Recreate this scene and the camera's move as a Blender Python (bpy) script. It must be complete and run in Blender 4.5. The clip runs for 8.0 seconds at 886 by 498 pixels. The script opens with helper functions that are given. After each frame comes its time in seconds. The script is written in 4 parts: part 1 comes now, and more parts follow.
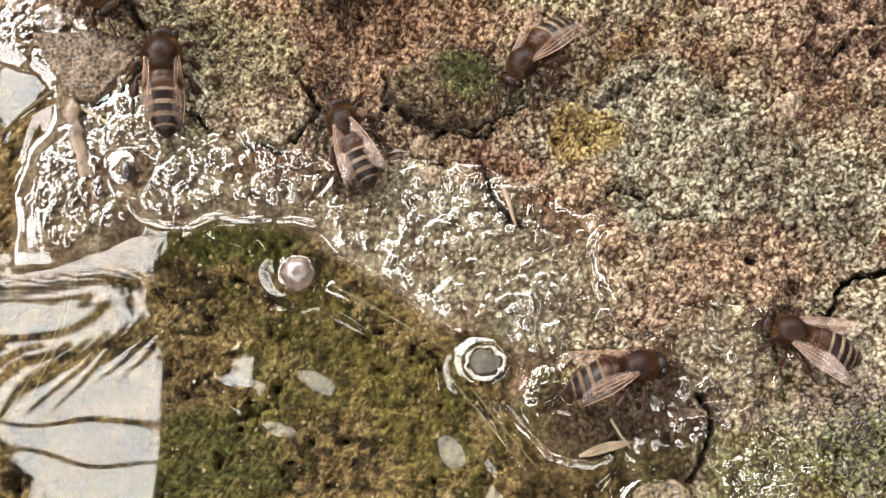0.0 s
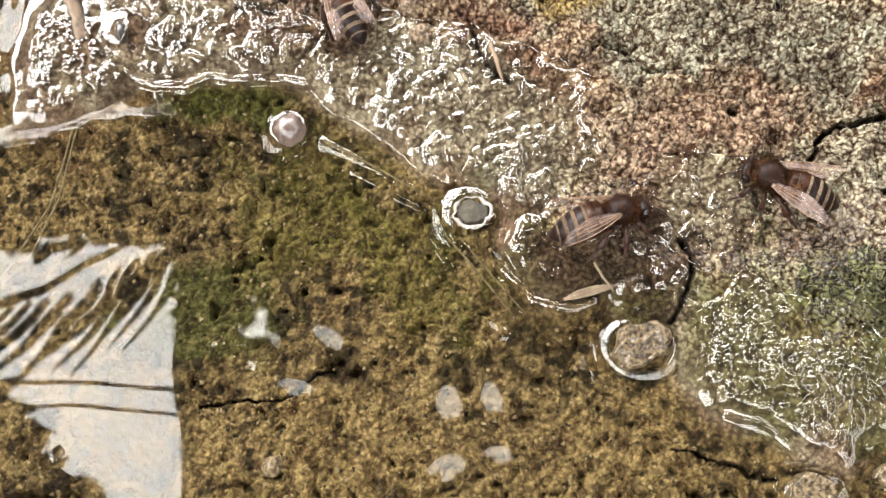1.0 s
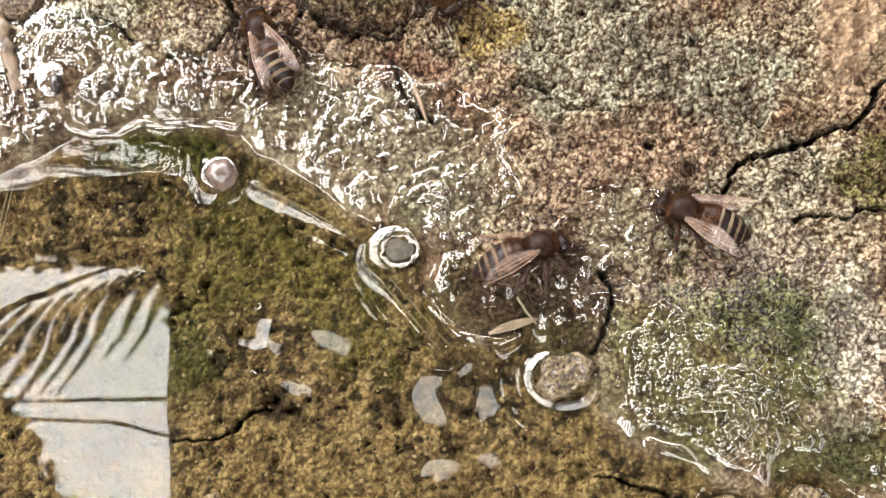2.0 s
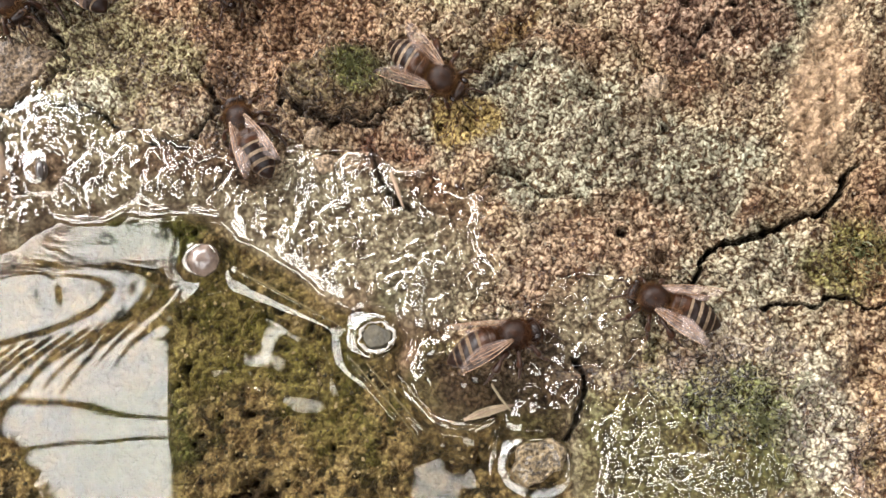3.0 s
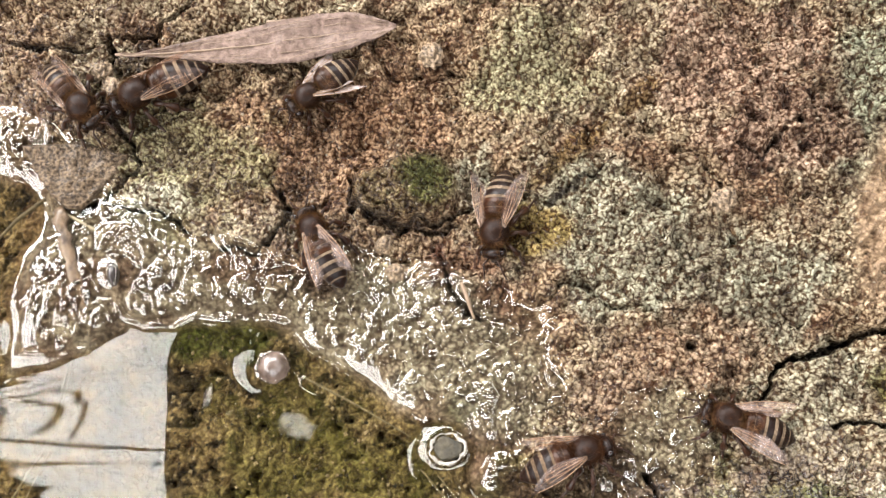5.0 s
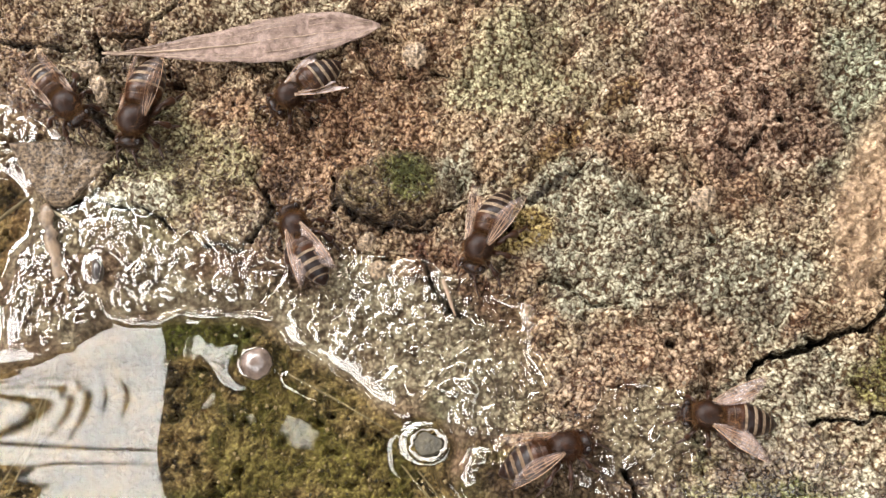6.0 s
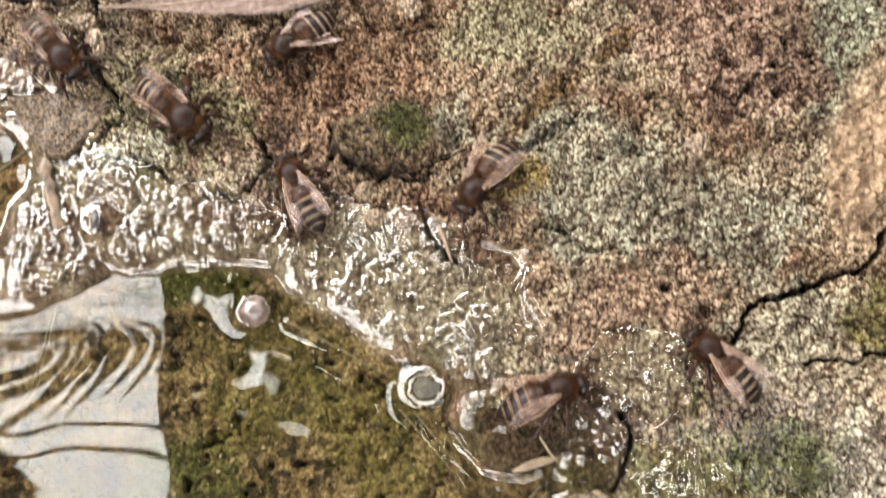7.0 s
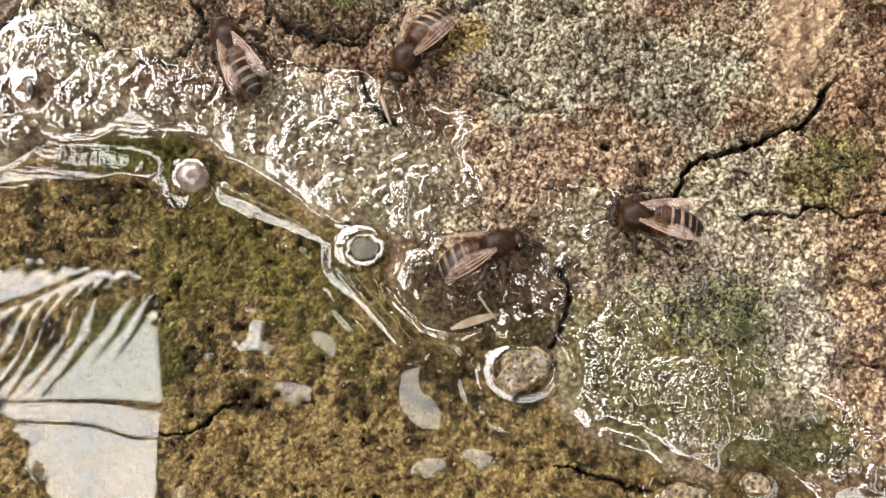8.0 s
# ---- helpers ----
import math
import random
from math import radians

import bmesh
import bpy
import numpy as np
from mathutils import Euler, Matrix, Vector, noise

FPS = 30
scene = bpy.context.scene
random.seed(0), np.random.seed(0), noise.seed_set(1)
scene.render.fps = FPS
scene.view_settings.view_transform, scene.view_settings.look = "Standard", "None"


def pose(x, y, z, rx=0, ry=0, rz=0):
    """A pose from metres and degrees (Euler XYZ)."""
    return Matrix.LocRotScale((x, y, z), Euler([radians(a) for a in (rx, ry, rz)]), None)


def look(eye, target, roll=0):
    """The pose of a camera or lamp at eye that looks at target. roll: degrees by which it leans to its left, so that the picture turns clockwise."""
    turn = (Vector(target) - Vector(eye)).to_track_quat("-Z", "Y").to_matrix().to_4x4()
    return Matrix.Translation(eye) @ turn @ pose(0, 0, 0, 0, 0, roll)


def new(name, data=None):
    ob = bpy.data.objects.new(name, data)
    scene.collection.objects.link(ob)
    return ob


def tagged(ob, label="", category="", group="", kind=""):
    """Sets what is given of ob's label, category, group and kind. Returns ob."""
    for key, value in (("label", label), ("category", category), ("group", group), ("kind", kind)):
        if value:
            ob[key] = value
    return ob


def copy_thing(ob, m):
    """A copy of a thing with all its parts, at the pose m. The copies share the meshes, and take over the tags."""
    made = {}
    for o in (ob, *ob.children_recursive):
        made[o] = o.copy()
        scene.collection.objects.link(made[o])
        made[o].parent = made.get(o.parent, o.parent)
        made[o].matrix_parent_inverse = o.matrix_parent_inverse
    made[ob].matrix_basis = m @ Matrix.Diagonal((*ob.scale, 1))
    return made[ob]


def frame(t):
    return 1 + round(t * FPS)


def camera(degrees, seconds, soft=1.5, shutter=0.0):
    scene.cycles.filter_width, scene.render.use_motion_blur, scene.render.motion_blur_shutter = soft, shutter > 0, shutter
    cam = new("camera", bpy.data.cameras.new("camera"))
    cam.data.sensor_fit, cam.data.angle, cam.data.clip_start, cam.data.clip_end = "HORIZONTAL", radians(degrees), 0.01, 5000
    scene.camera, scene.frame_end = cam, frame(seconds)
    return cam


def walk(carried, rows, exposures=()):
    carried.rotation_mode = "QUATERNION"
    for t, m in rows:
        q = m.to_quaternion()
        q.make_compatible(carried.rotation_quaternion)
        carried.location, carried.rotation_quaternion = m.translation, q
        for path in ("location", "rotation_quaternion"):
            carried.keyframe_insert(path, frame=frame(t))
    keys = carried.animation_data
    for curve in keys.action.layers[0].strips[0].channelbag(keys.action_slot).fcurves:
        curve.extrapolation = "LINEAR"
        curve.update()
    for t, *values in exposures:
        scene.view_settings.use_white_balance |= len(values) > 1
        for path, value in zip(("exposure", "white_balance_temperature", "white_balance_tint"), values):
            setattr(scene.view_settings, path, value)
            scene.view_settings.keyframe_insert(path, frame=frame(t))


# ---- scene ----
cam = camera(48.8, 8.0, soft=1.35, shutter=0.2)
METRES, EYE, TILT, LEAN, TURN = 0.088, 0.115, -74.5, 2.0, 0.0
ROWS = [
    (0.0, 0.0, 0.0, 0.0, -0.0, 0.0, 0.0),
    (0.2, -0.012, -0.0088, -0.0255, 0.028, -0.488, 0.12),
    (0.5, 0.0233, -0.0219, -0.0949, 0.07, -1.22, 0.3),
    (0.7, 0.035, -0.0273, -0.1376, 0.258, -1.68, 0.328),
    (0.8, 0.0543, -0.03, -0.1313, 0.352, -1.91, 0.342),
    (1.0, 0.0284, -0.0354, -0.1467, 0.54, -2.37, 0.37),
    (1.2, 0.0432, -0.0367, -0.1515, 0.4515, -2.511, 0.46),
    (1.5, 0.1272, -0.0443, -0.1786, -0.05, -3.31, 0.97),
    (1.7, 0.1311, -0.0561, -0.1267, 0.03, -2.934, 1.382),
    (1.8, 0.1194, -0.0619, -0.1135, 0.07, -2.746, 1.588),
    (2.0, 0.1232, -0.0737, -0.0947, 0.15, -2.37, 2.0),
    (2.2, 0.1508, -0.0788, -0.0675, 0.1727, -2.2113, 2.0333),
    (3.3, 0.1635, -0.1068, 0.0475, 0.2973, -1.3387, 2.2167),
    (3.5, 0.1435, -0.1119, 0.0809, 0.32, -1.18, 2.25),
    (3.7, 0.1315, -0.1073, 0.1115, 0.256, -1.06, 2.198),
    (3.8, 0.1389, -0.1049, 0.1175, 0.224, -1.0, 2.172),
    (4.0, 0.1281, -0.1003, 0.0724, 0.16, -0.88, 2.12),
    (4.2, 0.1254, -0.0998, 0.1003, 0.196, -0.596, 1.924),
    (4.5, 0.0965, -0.0991, 0.1195, 0.25, -0.17, 1.63),
    (4.7, 0.0633, -0.1015, 0.1423, 0.2527, -0.114, 1.5953),
    (5.8, 0.0809, -0.1146, 0.1193, 0.2673, 0.194, 1.4047),
    (6.0, 0.0912, -0.117, 0.1258, 0.27, 0.25, 1.37),
    (6.3, 0.0502, -0.1241, 0.0913, 0.3, -0.044, 1.448),
    (6.5, 0.0935, -0.1288, 0.1002, 0.32, -0.24, 1.5),
    (6.6, 0.1064, -0.1289, 0.1129, 0.272, -0.258, 1.556),
    (6.8, 0.0929, -0.129, 0.1433, 0.176, -0.294, 1.668),
    (6.9, 0.0832, -0.1291, 0.129, 0.128, -0.312, 1.724),
    (7.0, 0.0897, -0.1292, 0.0611, 0.08, -0.33, 1.78),
    (7.2, 0.0948, -0.1296, -0.0001, 0.156, -0.842, 1.908),
    (7.3, 0.078, -0.1298, 0.014, 0.194, -1.098, 1.972),
    (7.5, 0.1346, -0.1303, 0.0025, 0.27, -1.61, 2.1),
    (7.7, 0.1592, -0.1265, -0.0443, 0.006, -1.914, 2.18),
    (8.0, 0.1633, -0.1209, -0.0969, -0.39, -2.37, 2.3),
]
walk(cam, [(t, pose(0, 0, EYE, TILT, LEAN, TURN) @ pose(METRES * x, METRES * y, METRES * z, 90 + pitch, roll, yaw)) for t, x, y, z, yaw, pitch, roll in ROWS],
     exposures=[(0.0, -0.1), (8.0, -0.1)])

# ---------------------------------------------------------------- world and light
MM = 0.001
world = bpy.data.worlds.new("world")
scene.world = world
world.use_nodes = True
wn, wl = world.node_tree.nodes, world.node_tree.links
sky = wn.new("ShaderNodeTexSky")
sky.sky_type, sky.sun_disc = "NISHITA", False
sky.sun_elevation, sky.sun_rotation = radians(55), radians(-70)
pale = wn.new("ShaderNodeHueSaturation")
pale.inputs["Saturation"].default_value = 0.35
wl.new(sky.outputs[0], pale.inputs["Color"])
wl.new(pale.outputs[0], wn["Background"].inputs["Color"])
wn["Background"].inputs["Strength"].default_value = 0.01


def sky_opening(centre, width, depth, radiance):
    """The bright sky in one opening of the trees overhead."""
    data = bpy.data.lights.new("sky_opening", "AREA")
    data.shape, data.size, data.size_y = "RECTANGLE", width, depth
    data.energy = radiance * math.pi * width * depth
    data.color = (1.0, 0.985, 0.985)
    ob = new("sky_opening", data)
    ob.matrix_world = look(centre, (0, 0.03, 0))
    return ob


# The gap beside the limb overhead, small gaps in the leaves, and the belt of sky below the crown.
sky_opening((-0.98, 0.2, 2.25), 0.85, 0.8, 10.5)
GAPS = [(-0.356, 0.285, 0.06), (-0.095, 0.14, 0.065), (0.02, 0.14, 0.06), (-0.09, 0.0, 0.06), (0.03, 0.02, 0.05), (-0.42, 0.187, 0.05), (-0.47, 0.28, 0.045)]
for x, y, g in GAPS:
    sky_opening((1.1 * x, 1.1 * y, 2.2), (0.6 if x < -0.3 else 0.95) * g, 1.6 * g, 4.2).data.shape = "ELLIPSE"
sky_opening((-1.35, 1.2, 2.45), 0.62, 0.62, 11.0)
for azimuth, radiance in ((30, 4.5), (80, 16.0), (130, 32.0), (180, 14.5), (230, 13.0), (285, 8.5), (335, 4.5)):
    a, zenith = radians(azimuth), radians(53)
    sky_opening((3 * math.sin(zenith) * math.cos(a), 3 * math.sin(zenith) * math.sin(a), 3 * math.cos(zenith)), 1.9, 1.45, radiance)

# ---------------------------------------------------------------- materials


def material(name, colour=(0.5, 0.5, 0.5), rough=0.6, spec=0.5, coat=0.0, coat_rough=0.2):
    m = bpy.data.materials.new(name)
    m.use_nodes = True
    b = m.node_tree.nodes["Principled BSDF"]
    b.inputs["Base Color"].default_value = (*colour, 1)
    b.inputs["Roughness"].default_value = rough
    b.inputs["Specular IOR Level"].default_value = spec
    b.inputs["Coat Weight"].default_value = coat
    b.inputs["Coat Roughness"].default_value = coat_rough
    return m, m.node_tree.nodes, m.node_tree.links, b


def noise_node(n, l, scale, detail=4.0, rough=0.6, coords=None):
    tex = n.new("ShaderNodeTexNoise")
    tex.inputs["Scale"].default_value, tex.inputs["Detail"].default_value, tex.inputs["Roughness"].default_value = scale, detail, rough
    if coords is None:
        coords = n.new("ShaderNodeTexCoord").outputs["Object"]
    l.new(coords, tex.inputs["Vector"])
    return tex


def ramp(n, l, source, stops):
    r = n.new("ShaderNodeValToRGB")
    r.color_ramp.elements[0].position, r.color_ramp.elements[1].position = stops[0][0], stops[-1][0]
    for p, _ in stops[1:-1]:
        r.color_ramp.elements.new(p)
    for e, (p, c) in zip(r.color_ramp.elements, stops):
        e.color = (*c, 1)
    l.new(source, r.inputs[0])
    return r


def multiply(n, l, a, b, factor=1.0):
    m = n.new("ShaderNodeMixRGB")
    m.blend_type, m.inputs[0].default_value = "MULTIPLY", factor
    l.new(a, m.inputs[1])
    l.new(b, m.inputs[2])
    return m


def bump(n, l, height, target, strength, distance):
    b = n.new("ShaderNodeBump")
    b.inputs["Strength"].default_value, b.inputs["Distance"].default_value = strength, distance
    l.new(height, b.inputs["Height"])
    l.new(b.outputs[0], target)
    return b


def mottled(name, dark, light, scale, rough=0.6, coat=0.0, relief=0.0001, spec=0.5, coat_rough=0.2):
    """A surface with grain of the given size (per metre) over broad blotches."""
    m, n, l, b = material(name, light, rough, spec, coat, coat_rough)
    fine, broad = noise_node(n, l, scale, 6, 0.65), noise_node(n, l, scale * 0.13, 3)
    r = ramp(n, l, fine.outputs["Fac"], [(0.32, dark), (0.68, light)])
    s = ramp(n, l, broad.outputs["Fac"], [(0.3, (0.6, 0.58, 0.55)), (0.7, (1.0, 1.0, 1.0))])
    c = multiply(n, l, r.outputs[0], s.outputs[0])
    l.new(c.outputs[0], b.inputs["Base Color"])
    bump(n, l, fine.outputs["Fac"], b.inputs["Normal"], 0.8, relief)
    return m


def rock_material():
    """Damp lichened rock of packed grains: its colour and dampness vary over the sheet."""
    m, n, l, b = material("damp_rock", (0.3, 0.27, 0.2), 0.6)
    at, wet, fine = n.new("ShaderNodeAttribute"), n.new("ShaderNodeAttribute"), n.new("ShaderNodeAttribute")
    at.attribute_name, wet.attribute_name, fine.attribute_name = "tone", "damp", "granular"
    place = n.new("ShaderNodeTexCoord").outputs["Object"]
    sway = noise_node(n, l, 1100, 2, 0.5)
    shift = n.new("ShaderNodeVectorMath")
    shift.operation = "MULTIPLY_ADD"
    shift.inputs[1].default_value = (0.0011, 0.0011, 0.0011)
    l.new(sway.outputs["Color"], shift.inputs[0])
    l.new(place, shift.inputs[2])
    bead = n.new("ShaderNodeTexVoronoi")
    bead.inputs["Scale"].default_value = 1750
    l.new(shift.outputs[0], bead.inputs["Vector"])
    speck = noise_node(n, l, 480, 5, 0.7)
    lone = n.new("ShaderNodeSeparateColor")
    l.new(bead.outputs["Color"], lone.inputs[0])
    each = ramp(n, l, lone.outputs[0], [(0.05, (0.68, 0.64, 0.6)), (0.5, (1.0, 1.0, 1.0)), (0.95, (1.28, 1.3, 1.3))])
    # Grain tops lightened and gaps darkened: the relief's shade put into the colour.
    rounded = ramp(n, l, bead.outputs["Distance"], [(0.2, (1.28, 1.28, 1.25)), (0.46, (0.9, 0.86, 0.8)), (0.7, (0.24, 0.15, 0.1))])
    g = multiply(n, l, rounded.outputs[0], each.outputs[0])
    # The bump's low spots are darkened too, as crevice shade in the colour.
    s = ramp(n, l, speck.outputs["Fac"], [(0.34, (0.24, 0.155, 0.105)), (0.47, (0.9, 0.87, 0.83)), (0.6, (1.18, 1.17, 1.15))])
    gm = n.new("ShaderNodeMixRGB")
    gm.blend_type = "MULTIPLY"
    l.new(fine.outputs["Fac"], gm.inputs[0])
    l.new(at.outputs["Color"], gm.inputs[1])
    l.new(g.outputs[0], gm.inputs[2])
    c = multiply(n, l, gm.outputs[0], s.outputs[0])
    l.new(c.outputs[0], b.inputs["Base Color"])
    rr = n.new("ShaderNodeMapRange")
    rr.inputs["To Min"].default_value, rr.inputs["To Max"].default_value = 0.62, 0.25
    l.new(wet.outputs["Fac"], rr.inputs["Value"])
    l.new(rr.outputs[0], b.inputs["Roughness"])
    l.new(wet.outputs["Fac"], b.inputs["Coat Weight"])
    b.inputs["Coat Roughness"].default_value = 0.09
    b.inputs["Coat IOR"].default_value = 1.6
    b.inputs["Specular IOR Level"].default_value = 0.07
    part_of = n.new("ShaderNodeMath")
    part_of.operation = "MULTIPLY"
    domed = n.new("ShaderNodeMath")
    domed.operation = "MULTIPLY"
    l.new(bead.outputs["Distance"], domed.inputs[0])
    l.new(bead.outputs["Distance"], domed.inputs[1])
    l.new(domed.outputs[0], part_of.inputs[0])
    l.new(fine.outputs["Fac"], part_of.inputs[1])
    add = n.new("ShaderNodeMath")
    add.operation = "SUBTRACT"
    l.new(speck.outputs["Fac"], add.inputs[0])
    l.new(part_of.outputs[0], add.inputs[1])
    lift = bump(n, l, add.outputs[0], b.inputs["Normal"], 1.0, 0.00055)
    l.new(lift.outputs[0], b.inputs["Coat Normal"])
    return m


def water_material():
    m = bpy.data.materials.new("clear_water")
    m.use_nodes = True
    n, l = m.node_tree.nodes, m.node_tree.links
    n.remove(n["Principled BSDF"])
    g = n.new("ShaderNodeBsdfGlass")
    g.inputs["IOR"].default_value, g.inputs["Roughness"].default_value = 1.6, 0.02
    g.inputs["Color"].default_value = (0.99, 1.0, 0.98, 1)
    l.new(g.outputs[0], n["Material Output"].inputs["Surface"])
    return m


def wing_material(name, thin, thick):
    m, n, l, b = material(name, (0.36, 0.28, 0.25), 0.22, 0.6)
    clear = n.new("ShaderNodeBsdfTransparent")
    clear.inputs["Color"].default_value = (0.86, 0.77, 0.7, 1)
    mix = n.new("ShaderNodeMixShader")
    tex = noise_node(n, l, 560, 2)
    r = ramp(n, l, tex.outputs["Fac"], [(0.38, (thin, thin, thin)), (0.6, (thick, thick, thick))])
    l.new(r.outputs[0], mix.inputs[0])
    l.new(clear.outputs[0], mix.inputs[1])
    l.new(b.outputs[0], mix.inputs[2])
    bump(n, l, tex.outputs["Fac"], b.inputs["Normal"], 0.9, 0.0005)
    l.new(mix.outputs[0], n["Material Output"].inputs["Surface"])
    return m


def crust(name, tone, damp=0.2):
    """The rock's grain in one colour, for loose stones and flakes."""
    m, n, l, b = material(name, tone, 0.5, 0.1, damp, 0.1)
    grain, speck = noise_node(n, l, 2100, 2, 0.5), noise_node(n, l, 800, 5, 0.7)
    g = ramp(n, l, grain.outputs["Fac"], [(0.34, (0.25, 0.22, 0.2)), (0.48, (0.85, 0.84, 0.83)), (0.62, (1.6, 1.6, 1.58))])
    s = ramp(n, l, speck.outputs["Fac"], [(0.38, tuple(0.6 * c for c in tone)), (0.6, tone)])
    c = multiply(n, l, s.outputs[0], g.outputs[0])
    l.new(c.outputs[0], b.inputs["Base Color"])
    bump(n, l, grain.outputs["Fac"], b.inputs["Normal"], 1.0, 0.0006)
    return m


ROCK, WATER, WING = rock_material(), water_material(), wing_material("wing_membrane", 0.35, 0.9)
WING_CLEAR = wing_material("clear_wing_membrane", 0.02, 0.17)
WING_DULL = wing_material("dull_wing_membrane", 0.04, 0.4)
CHITIN = mottled("dark_chitin", (0.003, 0.0012, 0.0008), (0.018, 0.007, 0.004), 900, 0.4, 0.05, 0.00008, 0.16, 0.2)
AMBER = mottled("amber_chitin", (0.009, 0.003, 0.0012), (0.048, 0.017, 0.0058), 900, 0.4, 0.05, 0.00008, 0.16, 0.2)
BAND = mottled("pale_hair_band", (0.06, 0.04, 0.025), (0.25, 0.185, 0.125), 1800, 0.65, 0.0, 0.00008, 0.1)
THORAX = mottled("brown_thorax", (0.004, 0.0014, 0.0006), (0.026, 0.0095, 0.0038), 900, 0.45, 0.02, 0.0002, 0.12, 0.2)
FUZZ = mottled("tawny_hair", (0.022, 0.009, 0.0035), (0.19, 0.095, 0.038), 900, 0.65, 0.0, 0.00002, 0.1)
EYE_BLACK = material("compound_eye", (0.008, 0.004, 0.003), 0.2, 0.35)[0]
VEIN = material("wing_vein", (0.2, 0.12, 0.07), 0.25, 0.7)[0]
LEG = mottled("leg_chitin", (0.006, 0.0025, 0.0015), (0.04, 0.016, 0.008), 2000, 0.32, 0.0, 0.00003, 0.2)
DRY_LEAF = mottled("dry_leaf", (0.075, 0.044, 0.033), (0.25, 0.175, 0.14), 1000, 0.5, 0.08, 0.0007, 0.2)
LEAF_RIB = mottled("leaf_rib", (0.155, 0.0992, 0.062), (0.2604, 0.186, 0.124), 1500, 0.6, 0.0, 0.00005)
WET_LEAF = mottled("sodden_leaf", (0.07, 0.04, 0.024), (0.22, 0.15, 0.1), 700, 0.4, 0.12, 0.0004)
TAN_STONE = mottled("wet_bark", (0.03, 0.017, 0.009), (0.2, 0.135, 0.08), 600, 0.4, 0.4, 0.0006, 0.2)
STRAW = mottled("straw", (0.1364, 0.1054, 0.0558), (0.2604, 0.2108, 0.124), 1200, 0.5, 0.2, 0.00006)
SUNK_STEM = mottled("sunk_stem", (0.035, 0.026, 0.012), (0.13, 0.1, 0.05), 900, 0.6, 0.0, 0.00005, 0.1)
WET_STONE = crust("wet_pebble", (0.12, 0.088, 0.05), 0.5)
MOSS = mottled("moss", (0.03, 0.032, 0.007), (0.095, 0.098, 0.026), 700, 0.6, 0.2, 0.0001)
LEAVES = mottled("canopy_leaf", (0.01, 0.018, 0.006), (0.03, 0.045, 0.012), 9, 0.7, 0.0, 0.002, 0.05)
BARK = mottled("branch_bark", (0.03, 0.022, 0.015), (0.08, 0.06, 0.045), 30, 0.8, 0.0, 0.003, 0.05)

# ---------------------------------------------------------------- mesh helpers


def finish(name, bm, mat, parent=None, label="", smooth=True):
    me = bpy.data.meshes.new(name)
    bm.normal_update()
    bm.to_mesh(me)
    bm.free()
    for one in (mat if isinstance(mat, (list, tuple)) else [mat]):
        me.materials.append(one)
    if smooth:
        me.polygons.foreach_set("use_smooth", [True] * len(me.polygons))
    ob = new(name, me)
    ob.parent = parent
    if label:
        tagged(ob, label)
    return ob


def part(name, bm, mat, parent, label=""):
    """One mesh object under a thing or under a part."""
    return finish(name, bm, mat, parent, label)


def tube(bm, pts, radii, seg=7, squash=1.0):
    """A tapered tube along points, closed at both ends."""
    pts = [Vector(p) for p in pts]
    rings = []
    for i, p in enumerate(pts):
        d = (pts[min(i + 1, len(pts) - 1)] - pts[max(i - 1, 0)]).normalized()
        side = d.cross(Vector((0, 0, 1)))
        side = side.normalized() if side.length > 1e-4 else Vector((1, 0, 0))
        up = side.cross(d)
        rings.append([bm.verts.new(p + (side * math.cos(a) + up * math.sin(a) * squash) * radii[i]) for a in (2 * math.pi * k / seg for k in range(seg))])
    for a, b in zip(rings, rings[1:]):
        for k in range(seg):
            bm.faces.new((a[k], a[(k + 1) % seg], b[(k + 1) % seg], b[k]))
    bm.faces.new(rings[0][::-1])
    bm.faces.new(rings[-1])


def ball(bm, centre, radii, turn=(0, 0, 0), sub=3, lumps=0.0):
    m = Matrix.Translation(centre) @ Euler([radians(a) for a in turn]).to_matrix().to_4x4() @ Matrix.Diagonal((*radii, 1))
    made = bmesh.ops.create_icosphere(bm, subdivisions=sub, radius=1.0)
    for v in made["verts"]:
        k = 1 + lumps * noise.noise(v.co * 2.3 + Vector(centre) * 900)
        v.co = m @ (v.co * k)


# ---------------------------------------------------------------- the rock sheet and the water on it
# Plan lengths here are in millimetres; the water's level is zero.
STEP = 0.16


def axis(lo, hi):
    core = np.arange(lo, hi + STEP / 2, STEP)
    out = STEP * np.cumsum(1.32 ** np.arange(1, 46))
    return np.concatenate([lo - out[::-1], core, hi + out])


AX, AY = axis(-68, 78), axis(-26, 90)
X, Y = np.meshgrid(AX, AY, indexing="ij")


def lattice(x, y, seed):
    h = (x.astype(np.int64) * 374761393 + y.astype(np.int64) * 668265263 + seed * 144665) & 0x7FFFFFFF
    h = ((h ^ (h >> 13)) * 1274126177) & 0x7FFFFFFF
    return ((h ^ (h >> 16)) & 0xFFFF) / 65535.0


def vnoise(x, y, size, seed):
    """Smooth noise from 0 to 1 with blobs of the given size."""
    x, y = x / size + 500, y / size + 500
    i, j = np.floor(x), np.floor(y)
    u, v = x - i, y - j
    u, v = u * u * (3 - 2 * u), v * v * (3 - 2 * v)
    return ((lattice(i, j, seed) * (1 - u) + lattice(i + 1, j, seed) * u) * (1 - v)
            + (lattice(i, j + 1, seed) * (1 - u) + lattice(i + 1, j + 1, seed) * u) * v)


def fbm(x, y, size, seed, octaves=4):
    return sum(vnoise(x, y, size / 2 ** o, seed + o) * 0.5 ** o for o in range(octaves)) / sum(0.5 ** o for o in range(octaves))


